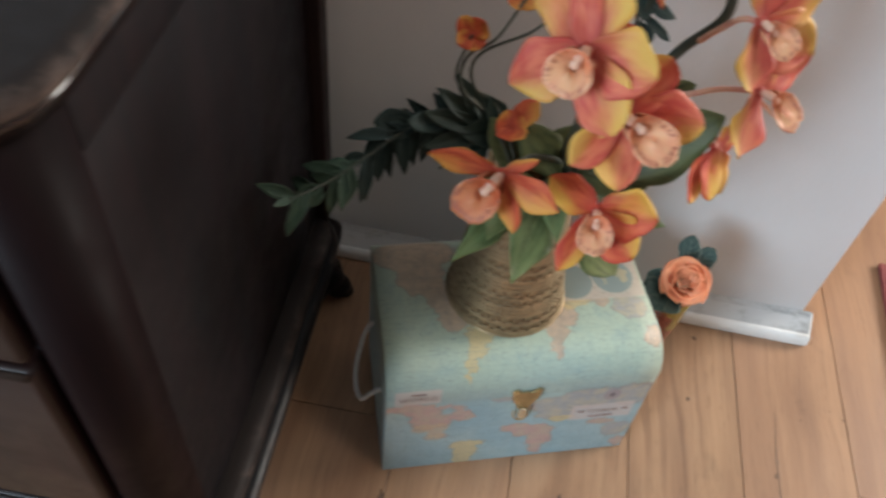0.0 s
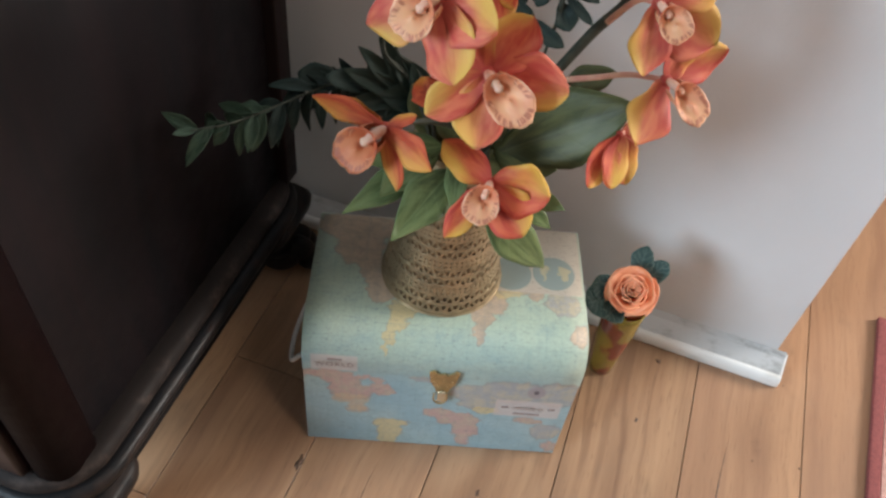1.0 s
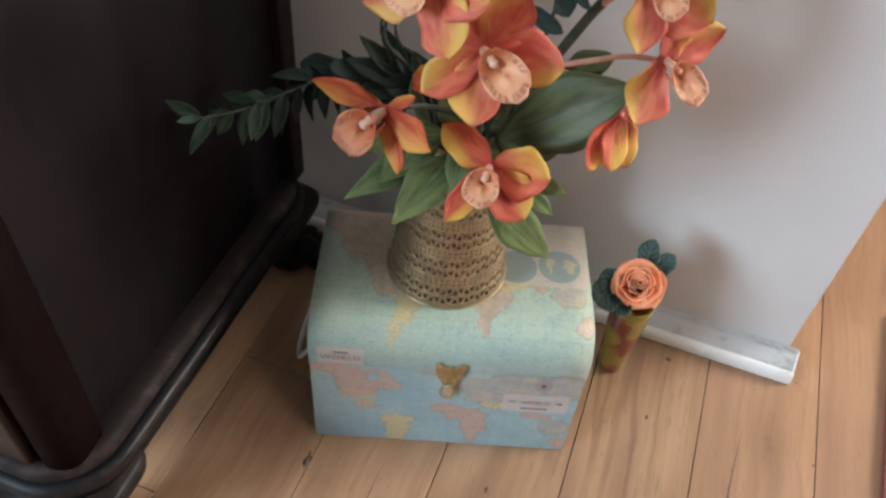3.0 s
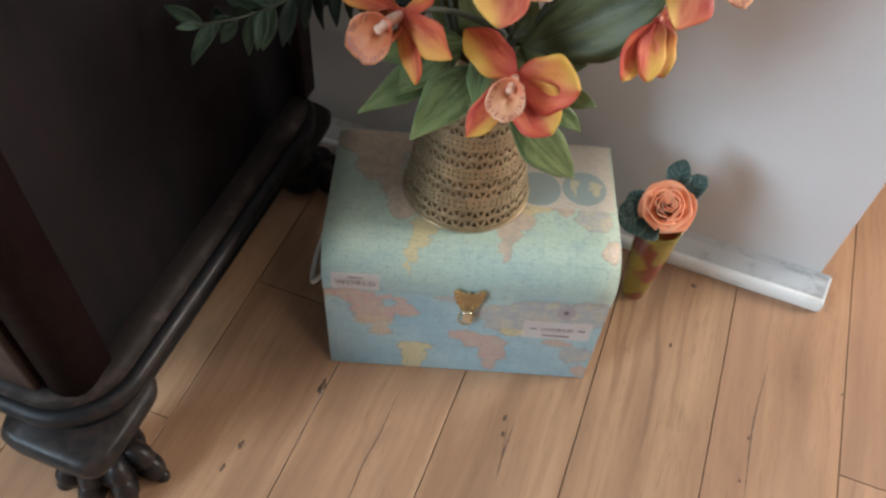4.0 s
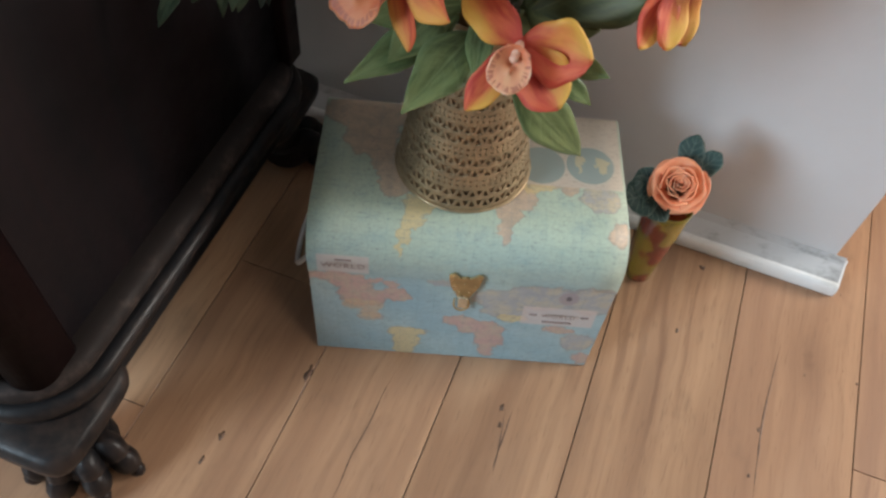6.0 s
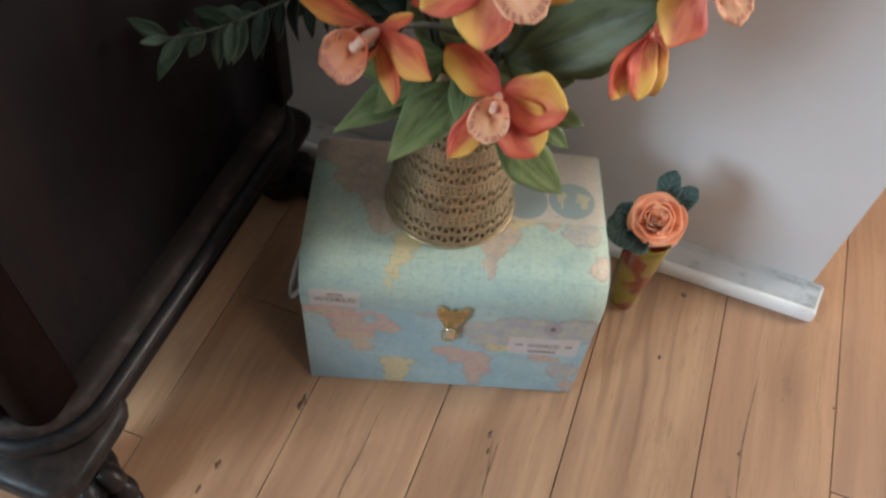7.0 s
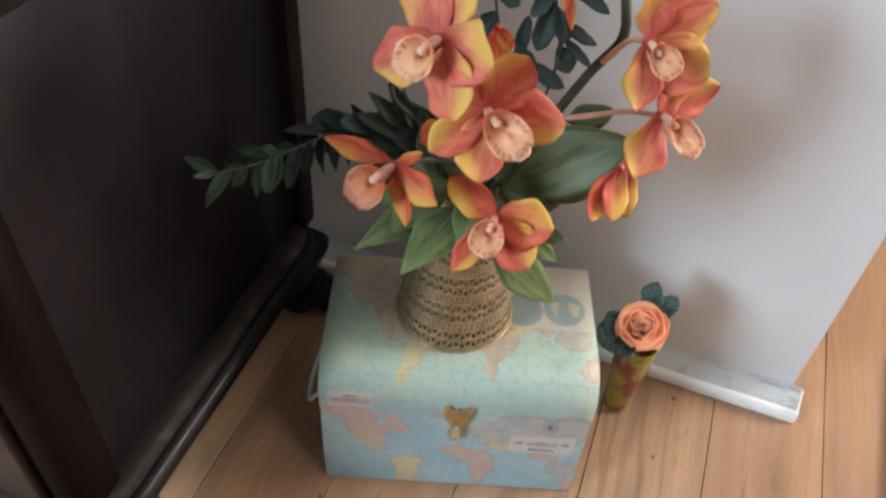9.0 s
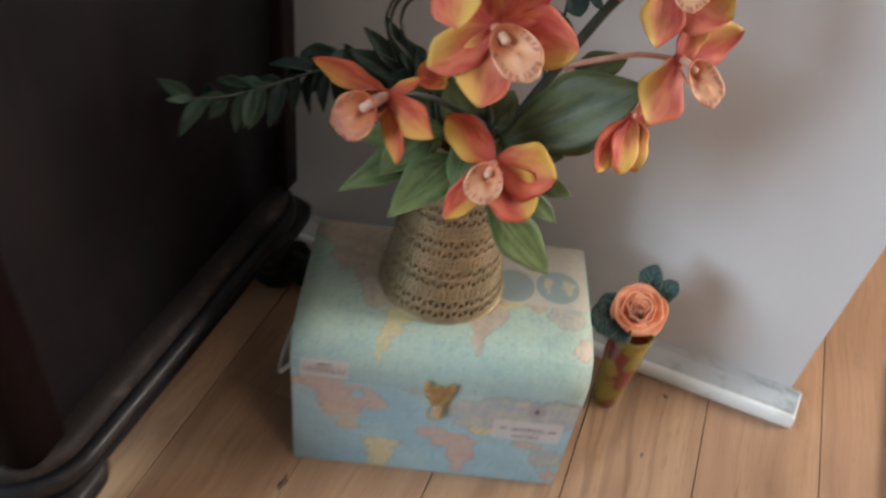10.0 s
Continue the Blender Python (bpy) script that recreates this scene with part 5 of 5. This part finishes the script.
# where the boards near the box end; the others run through
BOARD_ENDS = {4: 0.085, -1: 0.07, -2: -0.135}
plank_bm = box_bm(-PW / 2 + 0.0007, -PL / 2 + 0.0006, -0.007, PW / 2 - 0.0007, PL / 2 - 0.0006, 0, 0.0002, 1)
plank_me = bpy.data.meshes.new("plank")
plank_bm.to_mesh(plank_me)
plank_bm.free()
plank_me.materials.append(M_PLANK)
lay = pose(0, 0, 0, 0, 0, 2.0)
for i in range(-16, 19):
    cx = 0.0085 + PW * (i + 0.5)
    if not X0 - 0.02 < cx < X1 + 0.02:
        continue
    for k in range(-3, 3):
        mid = (k + 0.5) * PL + BOARD_ENDS.get(i, -0.40 - 0.11 * ((i * 5) % 4))
        y0, y1 = max(mid - PL / 2, Y0 - 0.04), min(mid + PL / 2, Y1 + 0.04)
        if y1 - y0 < 0.05:
            continue
        ob = new("plank", plank_me)
        ob.matrix_world = lay @ pose(cx, (y0 + y1) / 2, 0) @ Matrix.Diagonal((1, (y1 - y0) / PL, 1, 1))
        ob.parent = floor

# dark knots, a wide blot by the skirting, a long crack in one board
M_KNOT = mat_plain("dark_knot", (0.085, 0.045, 0.026), (0.17, 0.092, 0.054), 260, 0.55)
rng = random.Random(31)
for x, y, r, st in ((0.2150, 0.017, 0.0052, 1.5), (0.2195, -0.003, 0.0040, 1.6), (0.006, -0.034, 0.0062, 2.4), (0.370, 0.194, 0.0034, 1.6), (0.378, 0.296, 0.0075, 0.6), (-0.042, -0.134, 0.0058, 1.4), (-0.046, -0.164, 0.0040, 1.8),
                    (0.519, 0.198, 0.0020, 1.3), (0.577, 0.212, 0.0028, 1.0), (0.481, 0.108, 0.0030, 1.6), (0.480, 0.052, 0.0028, 1.4), (0.545, 0.330, 0.0018, 1.5), (0.560, 0.222, 0.0014, 0.8)):
    bm = bmesh.new()
    ring = []
    for k in range(14):
        q = 2 * math.pi * k / 14
        rr = 0.8 * r * rng.uniform(0.5, 1.1)
        ring.append((x + rr * math.cos(q) * 0.8, y + rr * math.sin(q) * st))
    lo, hi = [bm.verts.new((px, py, -0.001)) for px, py in ring], [bm.verts.new((px, py, 0.00025)) for px, py in ring]
    bm.faces.new(hi)
    for k in range(14):
        bm.faces.new((lo[k], lo[(k + 1) % 14], hi[(k + 1) % 14], hi[k]))
    part("knot", bm, M_KNOT, floor)
for pts, w in (([(0.0925, -0.175), (0.093, -0.135), (0.0905, -0.10), (0.092, -0.06), (0.0905, -0.02), (0.092, 0.01)], 0.0007), ([(0.232, -0.06), (0.226, -0.02), (0.219, 0.015)], 0.0006), ([(0.487, 0.225), (0.484, 0.16), (0.4835, 0.115), (0.486, 0.07), (0.488, 0.03)], 0.0009), ([(0.226, 0.018), (0.2275, -0.01), (0.229, -0.052)], 0.0008)):
    line = smooth_path([(px, py, 0) for px, py in pts], 8)
    bm = bmesh.new()
    rows = []
    for k, p in enumerate(line):
        ww = w * math.sin(math.pi * (k + 0.5) / (len(line) + 0.5)) * rng.uniform(0.6, 1.3)
        rows.append([bm.verts.new((p.x + sx * ww, p.y, z)) for sx, z in ((-1, -0.001), (-1, 0.0002), (1, 0.0002), (1, -0.001))])
    for q0, q1 in zip(rows, rows[1:]):
        for k in range(3):
            bm.faces.new((q0[k], q0[k + 1], q1[k + 1], q1[k]))
    part("crack", bm, M_KNOT, floor)
